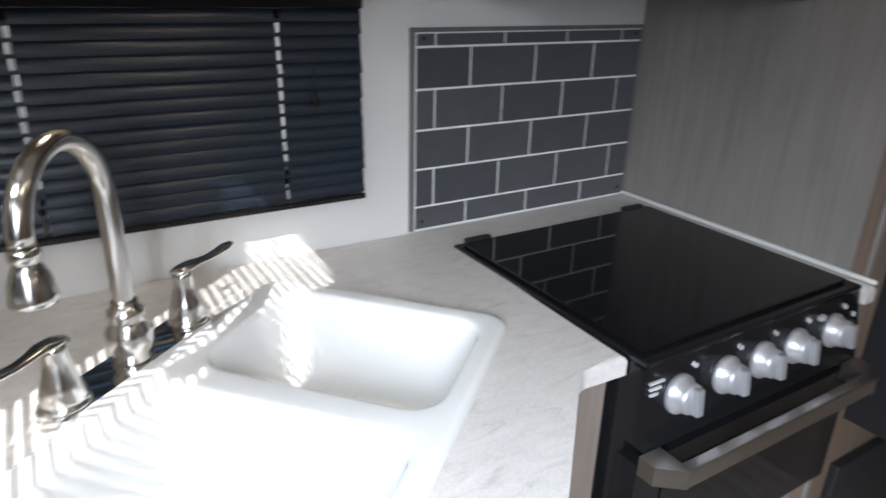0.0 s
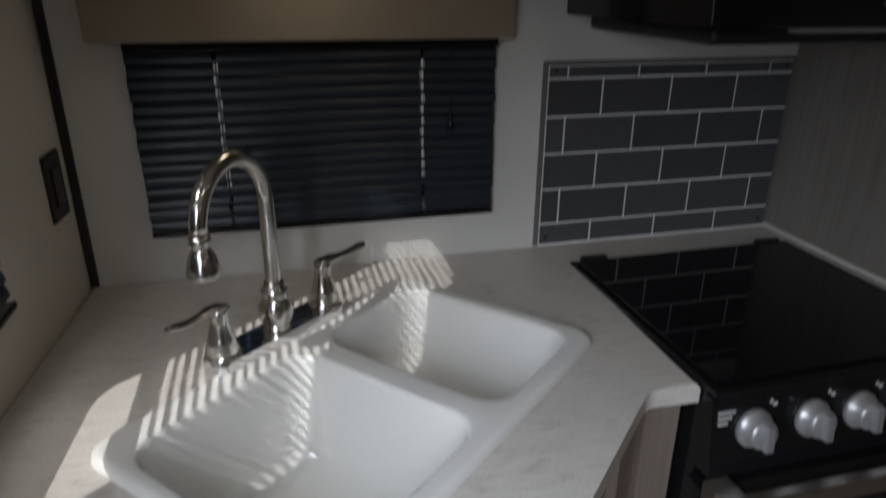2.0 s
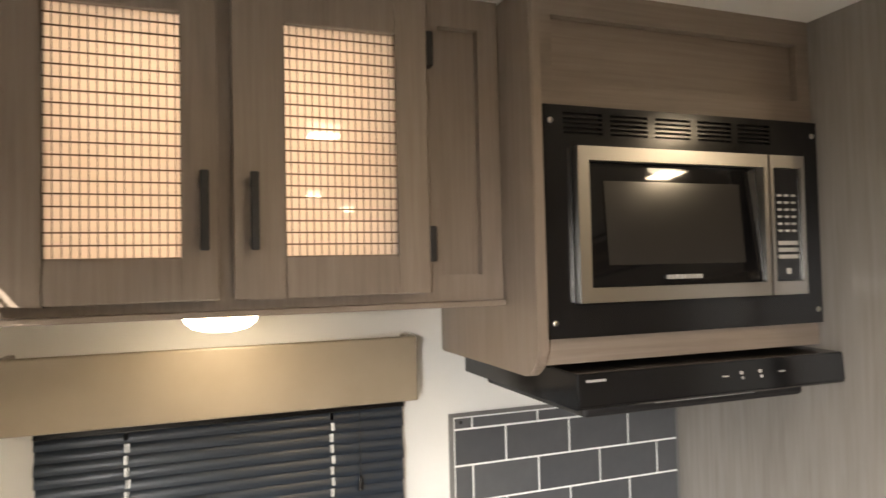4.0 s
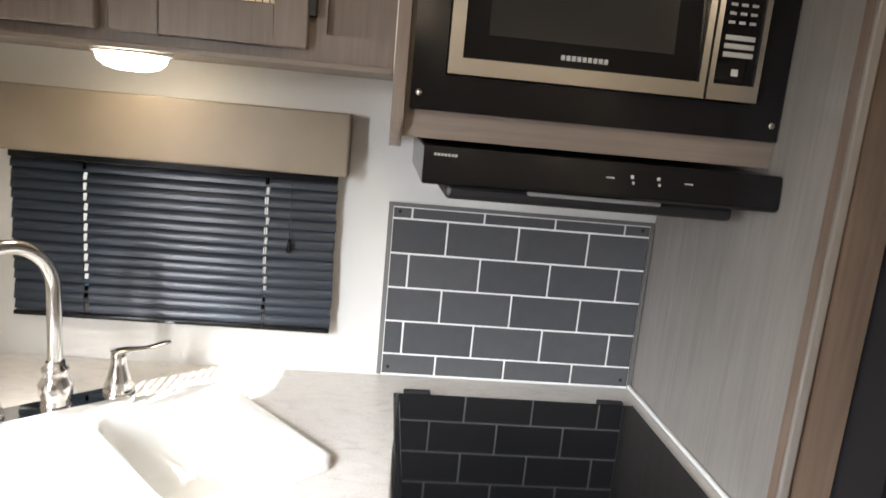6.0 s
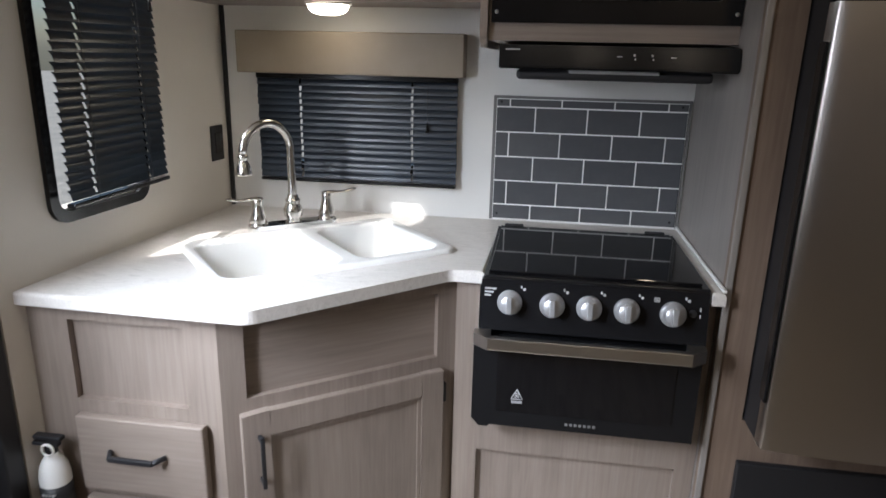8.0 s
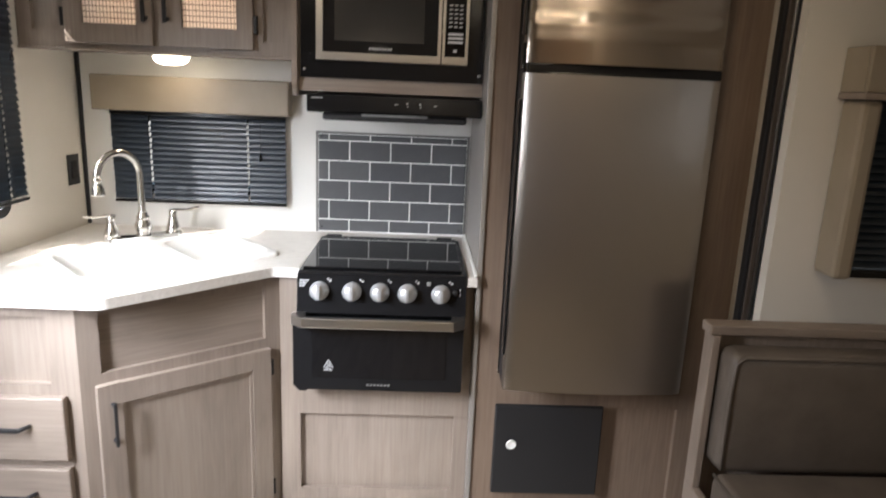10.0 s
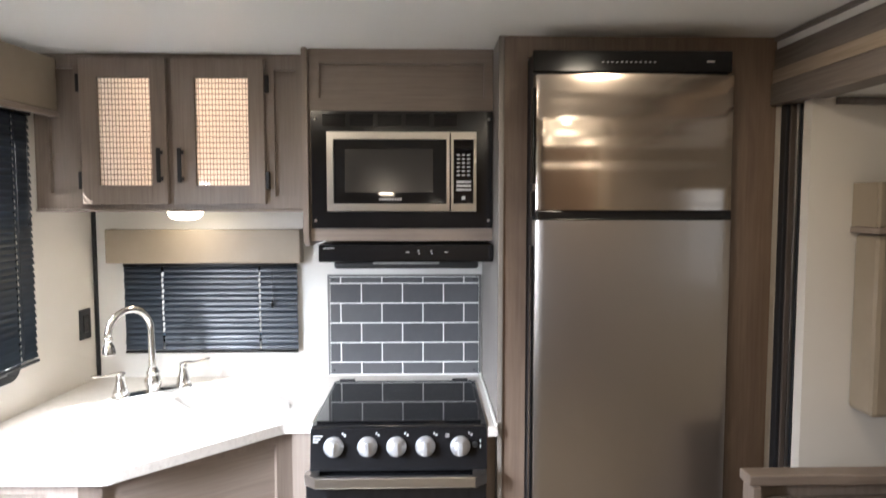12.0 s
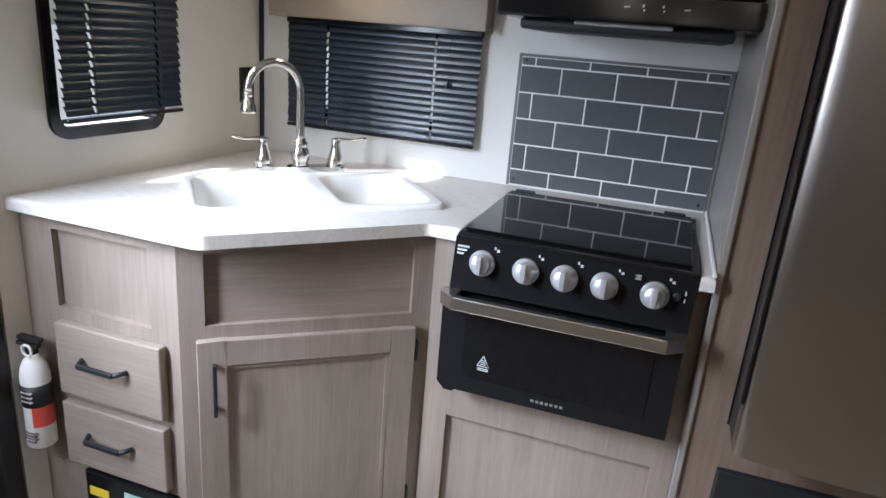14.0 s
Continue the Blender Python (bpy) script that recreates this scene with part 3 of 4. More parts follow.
# ---- tap ----
FM = TM @ pose(0.010, 0.220, 0.0)
fa = thing("kitchen_tap", FM, "brushed nickel two-handle gooseneck tap on the sink rim", "tap")
part("base_plate", prism(bmesh.new(), rounded(0.258, 0.054, 0.020, 5), 0, 0.030, bevel=0.004, seg=3), CHROME_S, fa, local=True)
for s in (-1, 1):
    h = part("handle_body", lathe(bmesh.new(), Vector((s * 0.102, 0, 0.030)), Vector((0, 0, 1)), [(0, 0.0265), (0.004, 0.0265), (0.006, 0.0235), (0.009, 0.0235), (0.013, 0.0245), (0.03, 0.0190), (0.05, 0.0140), (0.060, 0.0130), (0.066, 0.0135), (0.072, 0.0130), (0.076, 0.009)], 24), CHROME, fa, local=True)
    bm = bmesh.new()
    pts = [(s * 0.090, 0, 0.1035), (s * 0.102, -0.001, 0.1060), (s * 0.118, -0.003, 0.1075), (s * 0.134, -0.005, 0.1065), (s * 0.150, -0.007, 0.1060), (s * 0.166, -0.010, 0.1080), (s * 0.180, -0.013, 0.1115), (s * 0.190, -0.015, 0.1140)]
    tube(bm, pts, [0.0105, 0.0125, 0.0115, 0.0085, 0.0080, 0.0092, 0.0095, 0.0050], 14)
    mids = {round(p[0], 4): p[2] for p in pts}
    for v in bm.verts:
        mid = min(mids, key=lambda x: abs(x - v.co.x))
        v.co.z = mids[mid] + (v.co.z - mids[mid]) * 0.42
    part("lever", bm, CHROME, h, local=True)
part("spout_base", lathe(bmesh.new(), Vector((0, 0, 0.030)), Vector((0, 0, 1)), [(0, 0.022), (0.004, 0.024), (0.010, 0.021), (0.020, 0.0265), (0.038, 0.0275), (0.050, 0.021), (0.056, 0.019), (0.060, 0.021), (0.066, 0.021), (0.070, 0.0155), (0.078, 0.0145)], 28), CHROME, fa, local=True)
GA = radians(-162)
gd = Vector((math.cos(GA), math.sin(GA), 0))
R_, HZ = 0.078, 0.236
pts = [Vector((0, 0, 0.09 + (HZ - 0.09) * k / 6)) for k in range(7)]
pts += [gd * (R_ - R_ * math.cos(radians(a))) + Vector((0, 0, HZ + R_ * math.sin(radians(a)))) for a in range(9, 176, 9)]
pts.append(pts[-1] + Vector((0, 0, -0.012)))
part("spout", tube(bmesh.new(), pts, [0.0118] * 7 + [0.0118 - 0.0006 * min(1, k / 20) for k in range(len(pts) - 7)], 20), CHROME, fa, local=True)
e = pts[-1]
ed = (pts[-1] - pts[-2]).normalized()
part("spray_head", lathe(bmesh.new(), e, ed, [(0, 0.0118), (0.002, 0.0138), (0.010, 0.0138), (0.012, 0.0112), (0.016, 0.0112), (0.020, 0.0135), (0.030, 0.0180), (0.044, 0.0205), (0.050, 0.0215), (0.054, 0.0205), (0.055, 0.015)], 24), CHROME, fa, local=True)

# ---- range ----
rg = thing("gas_range", (0.29, -0.35, 0.527), "black built-in gas range with a folded glass lid", "oven")
part("body", bxm(0.043, 0.552, -0.570, -0.115, 0.535, 0.904), BLACK, rg)
bm = bmesh.new()
box(bm, 0.0415, 0.556, -0.592, -0.110, 0.905, 0.915, bevel=0.003)
part("hob_frame", bm, BLACK, rg)
part("glass_lid", bxm(0.052, 0.541, -0.572, -0.128, 0.9165, 0.922, bevel=0.0015), GLASSB, rg, "folded black glass lid")
for x in (0.09, 0.50):
    part("lid_hinge", bxm(x - 0.028, x + 0.028, -0.1275, -0.112, 0.9152, 0.926, bevel=0.003), BLACKM, rg)
bm = bmesh.new()
v = [(-0.590, 0.9045), (-0.571, 0.9045), (-0.571, 0.785), (-0.610, 0.785)]
fv = [[bm.verts.new((x, y, z)) for y, z in v] for x in (0.038, 0.556)]
for j in range(4):
    bm.faces.new((fv[0][j], fv[0][(j + 1) % 4], fv[1][(j + 1) % 4], fv[1][j]))
bm.faces.new(fv[0][::-1])
bm.faces.new(fv[1])
cp = part("control_panel", bm, BLACK, rg)
bmd = bmesh.new()
door_pts = [(0.026, 0.770), (0.554, 0.770), (0.554, 0.533), (0.072, 0.533), (0.066, 0.527), (0.045, 0.527), (0.026, 0.548)]
vv = [[bmd.verts.new((x, y, z)) for x, z in door_pts] for y in (-0.612, -0.577)]
nn = len(door_pts)
bmd.faces.new(vv[0])
bmd.faces.new(vv[1][::-1])
for j in range(nn):
    bmd.faces.new((vv[0][j], vv[0][(j + 1) % nn], vv[1][(j + 1) % nn], vv[1][j]))
od = part("oven_door", bmd, BLACK, rg)
part("window_glass", bxm(0.085, 0.500, -0.6145, -0.6125, 0.575, 0.735), GLASSB, od, "dark oven door glass")
bm = bmesh.new()
box(bm, 0.062, 0.518, -0.668, -0.650, 0.757, 0.787, bevel=0.002)
for x0, x1 in ((0.027, 0.066), (0.514, 0.553)):
    s = 1 if x0 < 0.2 else -1
    a = x0 if s > 0 else x1
    b = x1 if s > 0 else x0
    q = [(a, -0.613), (a, -0.640), (b - s * 0.004, -0.6685), (b, -0.668), (b, -0.650), (b, -0.613)]
    lo = [bm.verts.new((x, y, 0.757)) for x, y in q]
    hi = [bm.verts.new((x, y, 0.787)) for x, y in q]
    bm.faces.new(lo)
    bm.faces.new(hi[::-1])
    for j in range(6):
        bm.faces.new((lo[j], lo[(j + 1) % 6], hi[(j + 1) % 6], hi[j]))
part("handle", bm, STEEL_D, od, "brushed steel bar handle")
KN = Vector((0, -0.995, 0.12)).normalized()
KP = [(0.106, 0), (0.205, 0), (0.290, 0), (0.375, 0), (0.478, 0)]
for kx, _ in KP:
    base = Vector((kx, -0.5995, 0.853))
    k = part("knob", lathe(bmesh.new(), base, KN, [(-0.003, 0.0295), (0.004, 0.0295), (0.007, 0.027), (0.009, 0.0235), (0.022, 0.0225), (0.026, 0.020), (0.027, 0.0)], 28), KNOB, rg, "silver control knob")
    bm = bmesh.new()
    box(bm, -0.0065, 0.0065, -0.020, 0.020, 0, 0.011, bevel=0.002)
    rot = KN.to_track_quat("Z", "Y").to_matrix().to_4x4()
    bm.transform(Matrix.Translation(base + KN * 0.026) @ rot)
    part("grip", bm, KNOB, k)
    bm = bmesh.new()
    box(bm, kx + 0.030, kx + 0.036, -0.5965, -0.5945, 0.883, 0.889)
    box(bm, kx + 0.024, kx + 0.028, -0.5960, -0.5940, 0.888, 0.894)
    part("printed_mark", bm, PRINT, k)
bm = bmesh.new()
for i, z in enumerate((0.884, 0.876, 0.868)):
    box(bm, 0.046, 0.073 - 0.006 * i, -0.5980 - i * 0.0014, -0.5945 - i * 0.0014, z - 0.0018, z + 0.0018)
part("printed_emblem", bm, PRINT, rg)
bm = bmesh.new()
tz, tx = 0.61, 0.136
for (x0, z0), (x1, z1) in (((tx - 0.014, tz), (tx + 0.014, tz)), ((tx + 0.014, tz), (tx, tz + 0.026)), ((tx, tz + 0.026), (tx - 0.014, tz))):
    tube(bm, [(x0, -0.6148, z0), (x1, -0.6148, z1)], 0.0011, 5)
for zz in (0.604, 0.600):
    box(bm, tx - 0.013, tx + 0.013, -0.6152, -0.6146, zz - 0.001, zz + 0.001)
for zz in (0.615, 0.620, 0.625):
    box(bm, tx - 0.006, tx + 0.006, -0.6152, -0.6146, zz - 0.001, zz + 0.001)
part("warning_mark", bm, PRINT, od, "small grey hot-surface warning triangle")
bm = bmesh.new()
for i in range(7):
    box(bm, 0.255 + i * 0.011, 0.262 + i * 0.011, -0.6132, -0.6122, 0.549, 0.5555)
part("maker_mark", bm, GREYP, od)

part("igniter", lathe(bmesh.new(), Vector((0.521, -0.5995, 0.858)), KN, [(-0.003, 0.0085), (0.004, 0.0085), (0.005, 0.007), (0.005, 0)], 16), BLACKM, rg, "round black igniter button")
for x0, x1, z0, z1 in ((0.536, 0.5385, 0.864, 0.872), (0.536, 0.5385, 0.848, 0.856), (0.434, 0.446, 0.8800, 0.8812), (0.434, 0.446, 0.8880, 0.8892), (0.434, 0.4352, 0.8800, 0.8892), (0.4448, 0.446, 0.8800, 0.8892), (0.4370, 0.443, 0.8840, 0.8852)):
    part("printed_icon", bxm(x0, x1, -0.6005, -0.5940, z0, z1), PRINT, rg)
solid("caulk_strip", bxm(0.5795, 0.5885, -0.600, -0.001, 0.9105, 0.919, bevel=0.003), WHITEP, "white caulk strip along the countertop edge", "trim", kind="structure")

# ---- tiled splashback ----
PX0, PX1, PZ0, PZ1 = 0.004, 0.587, 0.9115, 1.297
tp = thing("tile_splashback", (0.29, -0.003, PZ0), "charcoal subway tile splashback panel with white joints", "splashback")
part("panel_frame", bxm(PX0, PX1, -0.006, -0.0005, PZ0, PZ1, bevel=0.001), GREYP, tp)
part("grout", bxm(PX0 + 0.010, PX1 - 0.010, -0.0085, -0.0062, PZ0 + 0.001, PZ1 - 0.008), GROUT, tp)
JZ = [PZ0 + 0.003, 0.962, 1.0375, 1.113, 1.1885, 1.264, PZ1 - 0.008]
PITCH, HALF, JW = 0.1552, 0.0776, 0.0022
tx0, tx1 = PX0 + 0.009, PX1 - 0.009
tile_cache = {}
for r in range(6):
    off = 0.132 if r % 2 == 0 else 0.132 - HALF
    js = sorted(x for x in (off + PITCH * k for k in range(-2, 5)) if tx0 + 0.01 < x < tx1 - 0.01)
    js = [tx0, *js, tx1]
    for a, b in zip(js, js[1:]):
        w, h = round(b - a - 2 * JW, 4), round(JZ[r + 1] - JZ[r] - 2 * JW, 4)
        if (w, h) not in tile_cache:
            bm = bxm(-w / 2, w / 2, -0.0022, 0.001, -h / 2, h / 2, bevel=0.0007, seg=1)
            me = bpy.data.meshes.new("tile")
            bm.to_mesh(me)
            bm.free()
            me.materials.append(TILE)
            tile_cache[(w, h)] = me
        o = piece("tile", tile_cache[(w, h)], tp, Vector(((a + b) / 2, -0.0087, (JZ[r] + JZ[r + 1]) / 2)) - Vector((0.29, -0.003, PZ0)))
for sx in (0.028, 0.559):
    for sz in (0.932, 1.279):
        part("screw", lathe(bmesh.new(), Vector((sx, -0.012, sz)), Vector((0, -1, 0)), [(0, 0.0042), (0.0015, 0.0038), (0.0018, 0.0)], 10), BLACKM, tp)

# ---- microwave cabinet ----
mc = thing("microwave_cabinet", (0.29, -0.2, 1.43), "grey oak wall cabinet housing the microwave", "cabinet")
part("body", face_frame(bmesh.new(), 0.013, 0.589, 1.447, CEILZ, -0.40, -0.382, [(0.045, 0.560, 1.895, 2.00), (0.03, 0.578, 1.50, 1.845)]), WOOD_H, mc)
part("recessed_panel", bxm(0.04, 0.565, -0.3835, -0.374, 1.89, 2.005), WOOD_H, mc)
part("bottom_board", bxm(0.013, 0.589, -0.38, -0.002, 1.447, 1.462), WOOD_H, mc)
bm = bmesh.new()
pr = [(-0.001, 1.430)] + [(-0.425 + 0.045 - 0.045 * math.sin(radians(a)), 1.430 + 0.045 - 0.045 * math.cos(radians(a))) for a in range(0, 91, 15)] + [(-0.425, CEILZ), (-0.001, CEILZ)]
q0, q1 = [bm.verts.new((-0.006, y, z)) for y, z in pr], [bm.verts.new((0.012, y, z)) for y, z in pr]
bm.faces.new(q0)
bm.faces.new(q1[::-1])
for j in range(len(pr)):
    bm.faces.new((q0[j], q0[(j + 1) % len(pr)], q1[(j + 1) % len(pr)], q1[j]))
bmesh.ops.bevel(bm, geom=bm.edges[:], offset=0.003, segments=2, affect="EDGES")
part("side_panel", bm, WOOD, mc, "rounded light oak side board")

mw = thing("microwave", (0.30, -0.3, 1.47), "black and steel built-in microwave in a black trim kit", "microwave")
bm = face_frame(bmesh.new(), 0.020, 0.5865, 1.488, 1.853, -0.412, -0.401, [(0.068, 0.537, 1.540, 1.789)] + [(a, a + 0.072, 1.808, 1.842) for a in (0.055, 0.142, 0.229, 0.316, 0.403)])
trim = part("trim_kit", bm, BLACK, mw, "glossy black trim frame")
part("slot_back", bxm(0.05, 0.48, -0.4009, -0.396, 1.805, 1.85), GAP, trim)
for x0 in (0.055, 0.142, 0.229, 0.316, 0.403):
    for i in range(4):
        part("vent_slat", bxm(x0, x0 + 0.072, -0.4117, -0.4045, 1.8115 + 0.0075 * i, 1.8152 + 0.0075 * i), BLACK, trim)
for x in (0.032, 0.575):
    for z in (1.512, 1.828):
        part("screw", lathe(bmesh.new(), Vector((x, -0.4121, z)), Vector((0, -1, 0)), [(0, 0.005), (0.0015, 0.0045), (0.002, 0.0)], 12), STEEL_D, trim, "steel screw")
part("housing", bxm(0.070, 0.535, -0.394, -0.10, 1.542, 1.787), BLACK, mw)
md = part("door_frame", face_frame(bmesh.new(), 0.070, 0.452, 1.542, 1.787, -0.428, -0.409, [(0.090, 0.442, 1.565, 1.765)]), STEEL_D, mw, "brushed steel door frame")
LEAN = Matrix.Translation((0, -0.424, 1.566)) @ Matrix(((1, 0, 0, 0), (0, 1, 0.075, 0), (0, 0, 1, 0), (0, 0, 0, 1))) @ Matrix.Translation((0, 0.424, -1.566))
dg = bxm(0.091, 0.441, -0.424, -0.416, 1.566, 1.764)
dg.transform(LEAN)
sg = bxm(0.125, 0.400, -0.4255, -0.4243, 1.600, 1.735)
sg.transform(LEAN)
part("door_glass", dg, GLASSB, md, "black door glass")
part("mesh_window", sg, mat("microwave_screen", (0.03, 0.028, 0.026), 0.16), md)
pn = part("control_frame", face_frame(bmesh.new(), 0.456, 0.535, 1.542, 1.787, -0.428, -0.409, [(0.464, 0.527, 1.565, 1.765)]), STEEL_D, mw, "brushed steel control frame")
part("control_glass", bxm(0.465, 0.526, -0.424, -0.416, 1.566, 1.764), GLASSB, pn)
bm = bmesh.new()
for r in range(6):
    for c in range(3):
        box(bm, 0.474 + 0.016 * c, 0.484 + 0.016 * c, -0.4246, -0.4241, 1.652 + 0.0125 * r, 1.656 + 0.0125 * r)
for r in range(3):
    box(bm, 0.473, 0.519, -0.4246, -0.4241, 1.605 + 0.012 * r, 1.612 + 0.012 * r)
box(bm, 0.490, 0.501, -0.4246, -0.4241, 1.578, 1.588)
part("printed_keys", bm, PRINT, pn, "pale printed keypad marks")
bm = bmesh.new()
for i in range(9):
    box(bm, 0.232 + 0.008 * i, 0.2375 + 0.008 * i, -0.4292, -0.4245, 1.5755, 1.5825)
part("maker_mark", bm, PRINT, md)

hk = thing("range_hood", (0.32, -0.2, 1.36), "black slim range hood under the microwave", "range hood")
bm = bmesh.new()
pr = [(-0.001, 1.383), (-0.445, 1.383), (-0.452, 1.388), (-0.448, 1.438), (-0.001, 1.4455)]
q0, q1 = [bm.verts.new((0.045, y, z)) for y, z in pr], [bm.verts.new((0.5875, y, z)) for y, z in pr]
bm.faces.new(q0)
bm.faces.new(q1[::-1])
for j in range(5):
    bm.faces.new((q0[j], q0[(j + 1) % 5], q1[(j + 1) % 5], q1[j]))
bmesh.ops.bevel(bm, geom=bm.edges[:], offset=0.002, segments=2, affect="EDGES")
part("shell", bm, BLACK, hk)
part("filter_tray", bxm(0.085, 0.545, -0.40, -0.02, 1.358, 1.3825, bevel=0.008), BLACKM, hk)
part("lamp_lens", bxm(0.21, 0.42, -0.415, -0.375, 1.374, 1.3825, bevel=0.003), mat("frosted_hood_lens", (0.3, 0.3, 0.3), 0.25), hk, "grey frosted lamp lens")
for x0, x1, z0, z1 in ((0.352, 0.356, 1.416, 1.421), (0.355, 0.358, 1.408, 1.412), (0.392, 0.396, 1.416, 1.421), (0.395, 0.398, 1.408, 1.412), (0.315, 0.327, 1.414, 1.416), (0.435, 0.447, 1.414, 1.416)):
    part("printed_mark", bxm(x0, x1, -0.4525, -0.4495, z0, z1), PRINT, hk)
bm = bmesh.new()
for i in range(7):
    box(bm, 0.060 + 0.005 * i, 0.0635 + 0.005 * i, -0.4512, -0.4490, 1.425, 1.4285)
part("maker_mark", bm, PRINT, hk)

# ---- glazed wall cabinet ----
uc = thing("wall_cabinet", (-0.43, -0.15, 1.54), "grey oak wall cabinet with two wired-glass doors", "cabinet")
UX0, UX1 = -0.886, -0.008
part("body", face_frame(bmesh.new(), UX0, UX1, 1.548, CEILZ, -0.313, -0.295, [(UX0 + 0.045, -0.755, 1.60, 2.0), (-0.70, -0.47, 1.60, 1.99), (-0.42, -0.175, 1.60, 1.99), (-0.115, -0.045, 1.59, 1.995)]), WOOD, uc)
part("fixed_panel", bxm(UX0 + 0.04, -0.75, -0.2965, -0.288, 1.595, 2.005), WOOD, uc)
part("fixed_panel", bxm(-0.12, -0.04, -0.2965, -0.288, 1.585, 2.0), WOOD, uc)
part("bottom_board", bxm(UX0 + 0.02, UX1, -0.292, -0.001, 1.545, 1.560), WOOD_H, uc)
part("bottom_rail", bxm(UX0, UX1, -0.322, -0.2925, 1.538, 1.5475, bevel=0.002), WOOD_H, uc)
part("back_lining", bxm(-0.74, -0.14, -0.05, -0.04, 1.561, 2.04), mat("cream_cabinet_lining", (0.70, 0.58, 0.46), 0.6), uc, "cream cabinet lining")
WIRE = mat("bronze_wire", (0.10, 0.06, 0.035), 0.35, 0.8)
RIB = mat("ribbed_glass", (1.0, 0.91, 0.83), 0.35, Transmission_Weight=0.6, IOR=1.45, Coat_Weight=1.0, Coat_Roughness=0.02)
for x0, x1, g0, g1, hx in ((-0.729, -0.455, -0.673, -0.504, -0.474), (-0.436, -0.142, -0.364, -0.193, -0.408)):
    bm = face_frame(bmesh.new(), x0, x1, 1.563, 2.027, -0.336, -0.316, [(g0, g1, 1.624, 1.966)])
    bmesh.ops.bevel(bm, geom=[e for e in bm.edges if e.is_manifold and e.calc_face_angle(0) > 1], offset=0.0018, segments=1, affect="EDGES")
    d = part("door", bm, WOOD, uc)
    part("glass", bxm(g0 - 0.003, g1 + 0.003, -0.3235, -0.3195, 1.621, 1.969), RIB, d, "warm-lit ribbed glass")
    bm = bmesh.new()
    for i in range(1, int((g1 - g0) / 0.0108) + 1):
        x = g0 + 0.0108 * i
        box(bm, x - 0.0006, x + 0.0006, -0.3255, -0.3240, 1.624, 1.966)
    for i in range(1, int(0.342 / 0.0172) + 1):
        z = 1.624 + 0.0172 * i
        box(bm, g0, g1, -0.3270, -0.3256, z - 0.0010, z + 0.0010)
    part("wire_mesh", bm, WIRE, d, "fine bronze wire grid")
    bm = bmesh.new()
    box(bm, hx - 0.006, hx + 0.006, -0.364, -0.356, 1.632, 1.742, bevel=0.002)
    for z in (1.645, 1.729):
        box(bm, hx - 0.006, hx + 0.006, -0.357, -0.336, z - 0.006, z + 0.006, bevel=0.001)
    part("handle", bm, BLACKM, d, "matt black bar handle")
    hxx = x0 - 0.006 if x0 < -0.6 else x1 + 0.006
    for z in (1.64, 1.95):
        part("hinge", bxm(hxx - 0.006, hxx + 0.006, -0.334, -0.3135, z - 0.028, z + 0.028, bevel=0.002), BLACKM, d, "black door hinge")

ul = thing("under_cabinet_lamp", (-0.450, -0.20, 1.515), "lit round white lamp under the wall cabinet", "lamp")
part("base", lathe(bmesh.new(), Vector((-0.450, -0.20, 1.545)), Vector((0, 0, -1)), [(0, 0.065), (0.008, 0.065), (0.009, 0.063)], 32), WHITEP, ul)
part("lens", lathe(bmesh.new(), Vector((-0.450, -0.20, 1.5355)), Vector((0, 0, -1)), [(0, 0.058), (0.012, 0.054), (0.021, 0.043), (0.026, 0.024), (0.027, 0.0)], 32), LAMP, ul, "glowing frosted lens")

# ---- fridge tower ----
ft = thing("fridge_cabinet", (1.0, -0.3, 0), "tall brown oak cabinet housing the fridge", "cabinet")
FY = -0.572
bm = face_frame(bmesh.new(), 0.590, XR - 0.001, 0.0, CEILZ, FY, FY + 0.02, [(0.672, 1.222, 0.586, 1.985), (1.05, 1.275, 0.085, 0.475), (0.69, 1.00, 0.18, 0.47)])
part("body", bm, WOOD_BROWN, ft)
part("side_panel", bxm(0.590, 0.606, FY + 0.021, -0.0005, 0.0, CEILZ), SIDEP, ft, "pale grey laminate side")
part("recessed_panel", bxm(1.045, 1.28, FY + 0.0185, FY + 0.028, 0.08, 0.48), WOOD_BROWN, ft)
part("corner_post", bxm(0.5880, 0.604, FY - 0.008, FY - 0.0005, 0, CEILZ, bevel=0.003), SIDEP, ft, "pale rounded corner strip")

fr = thing("fridge", (0.947, -0.4, 0.585), "stainless steel two-door fridge freezer", "fridge")
part("cabinet_box", bxm(0.676, 1.218, -0.655, -0.08, 0.59, 1.98), BLACKM, fr)
part("control_fascia", bxm(0.672, 1.222, -0.672, -0.656, 1.925, 1.984, bevel=0.003), BLACK, fr, "black control strip with tiny marks")
for i in range(12):
    part("printed_mark", bxm(0.86 + 0.013 * i, 0.866 + 0.013 * i, -0.6728, -0.6722, 1.951, 1.9535), PRINT, fr)
part("display", bxm(1.15, 1.172, -0.6728, -0.6722, 1.952, 1.957), PRINT, fr, "pale temperature display")


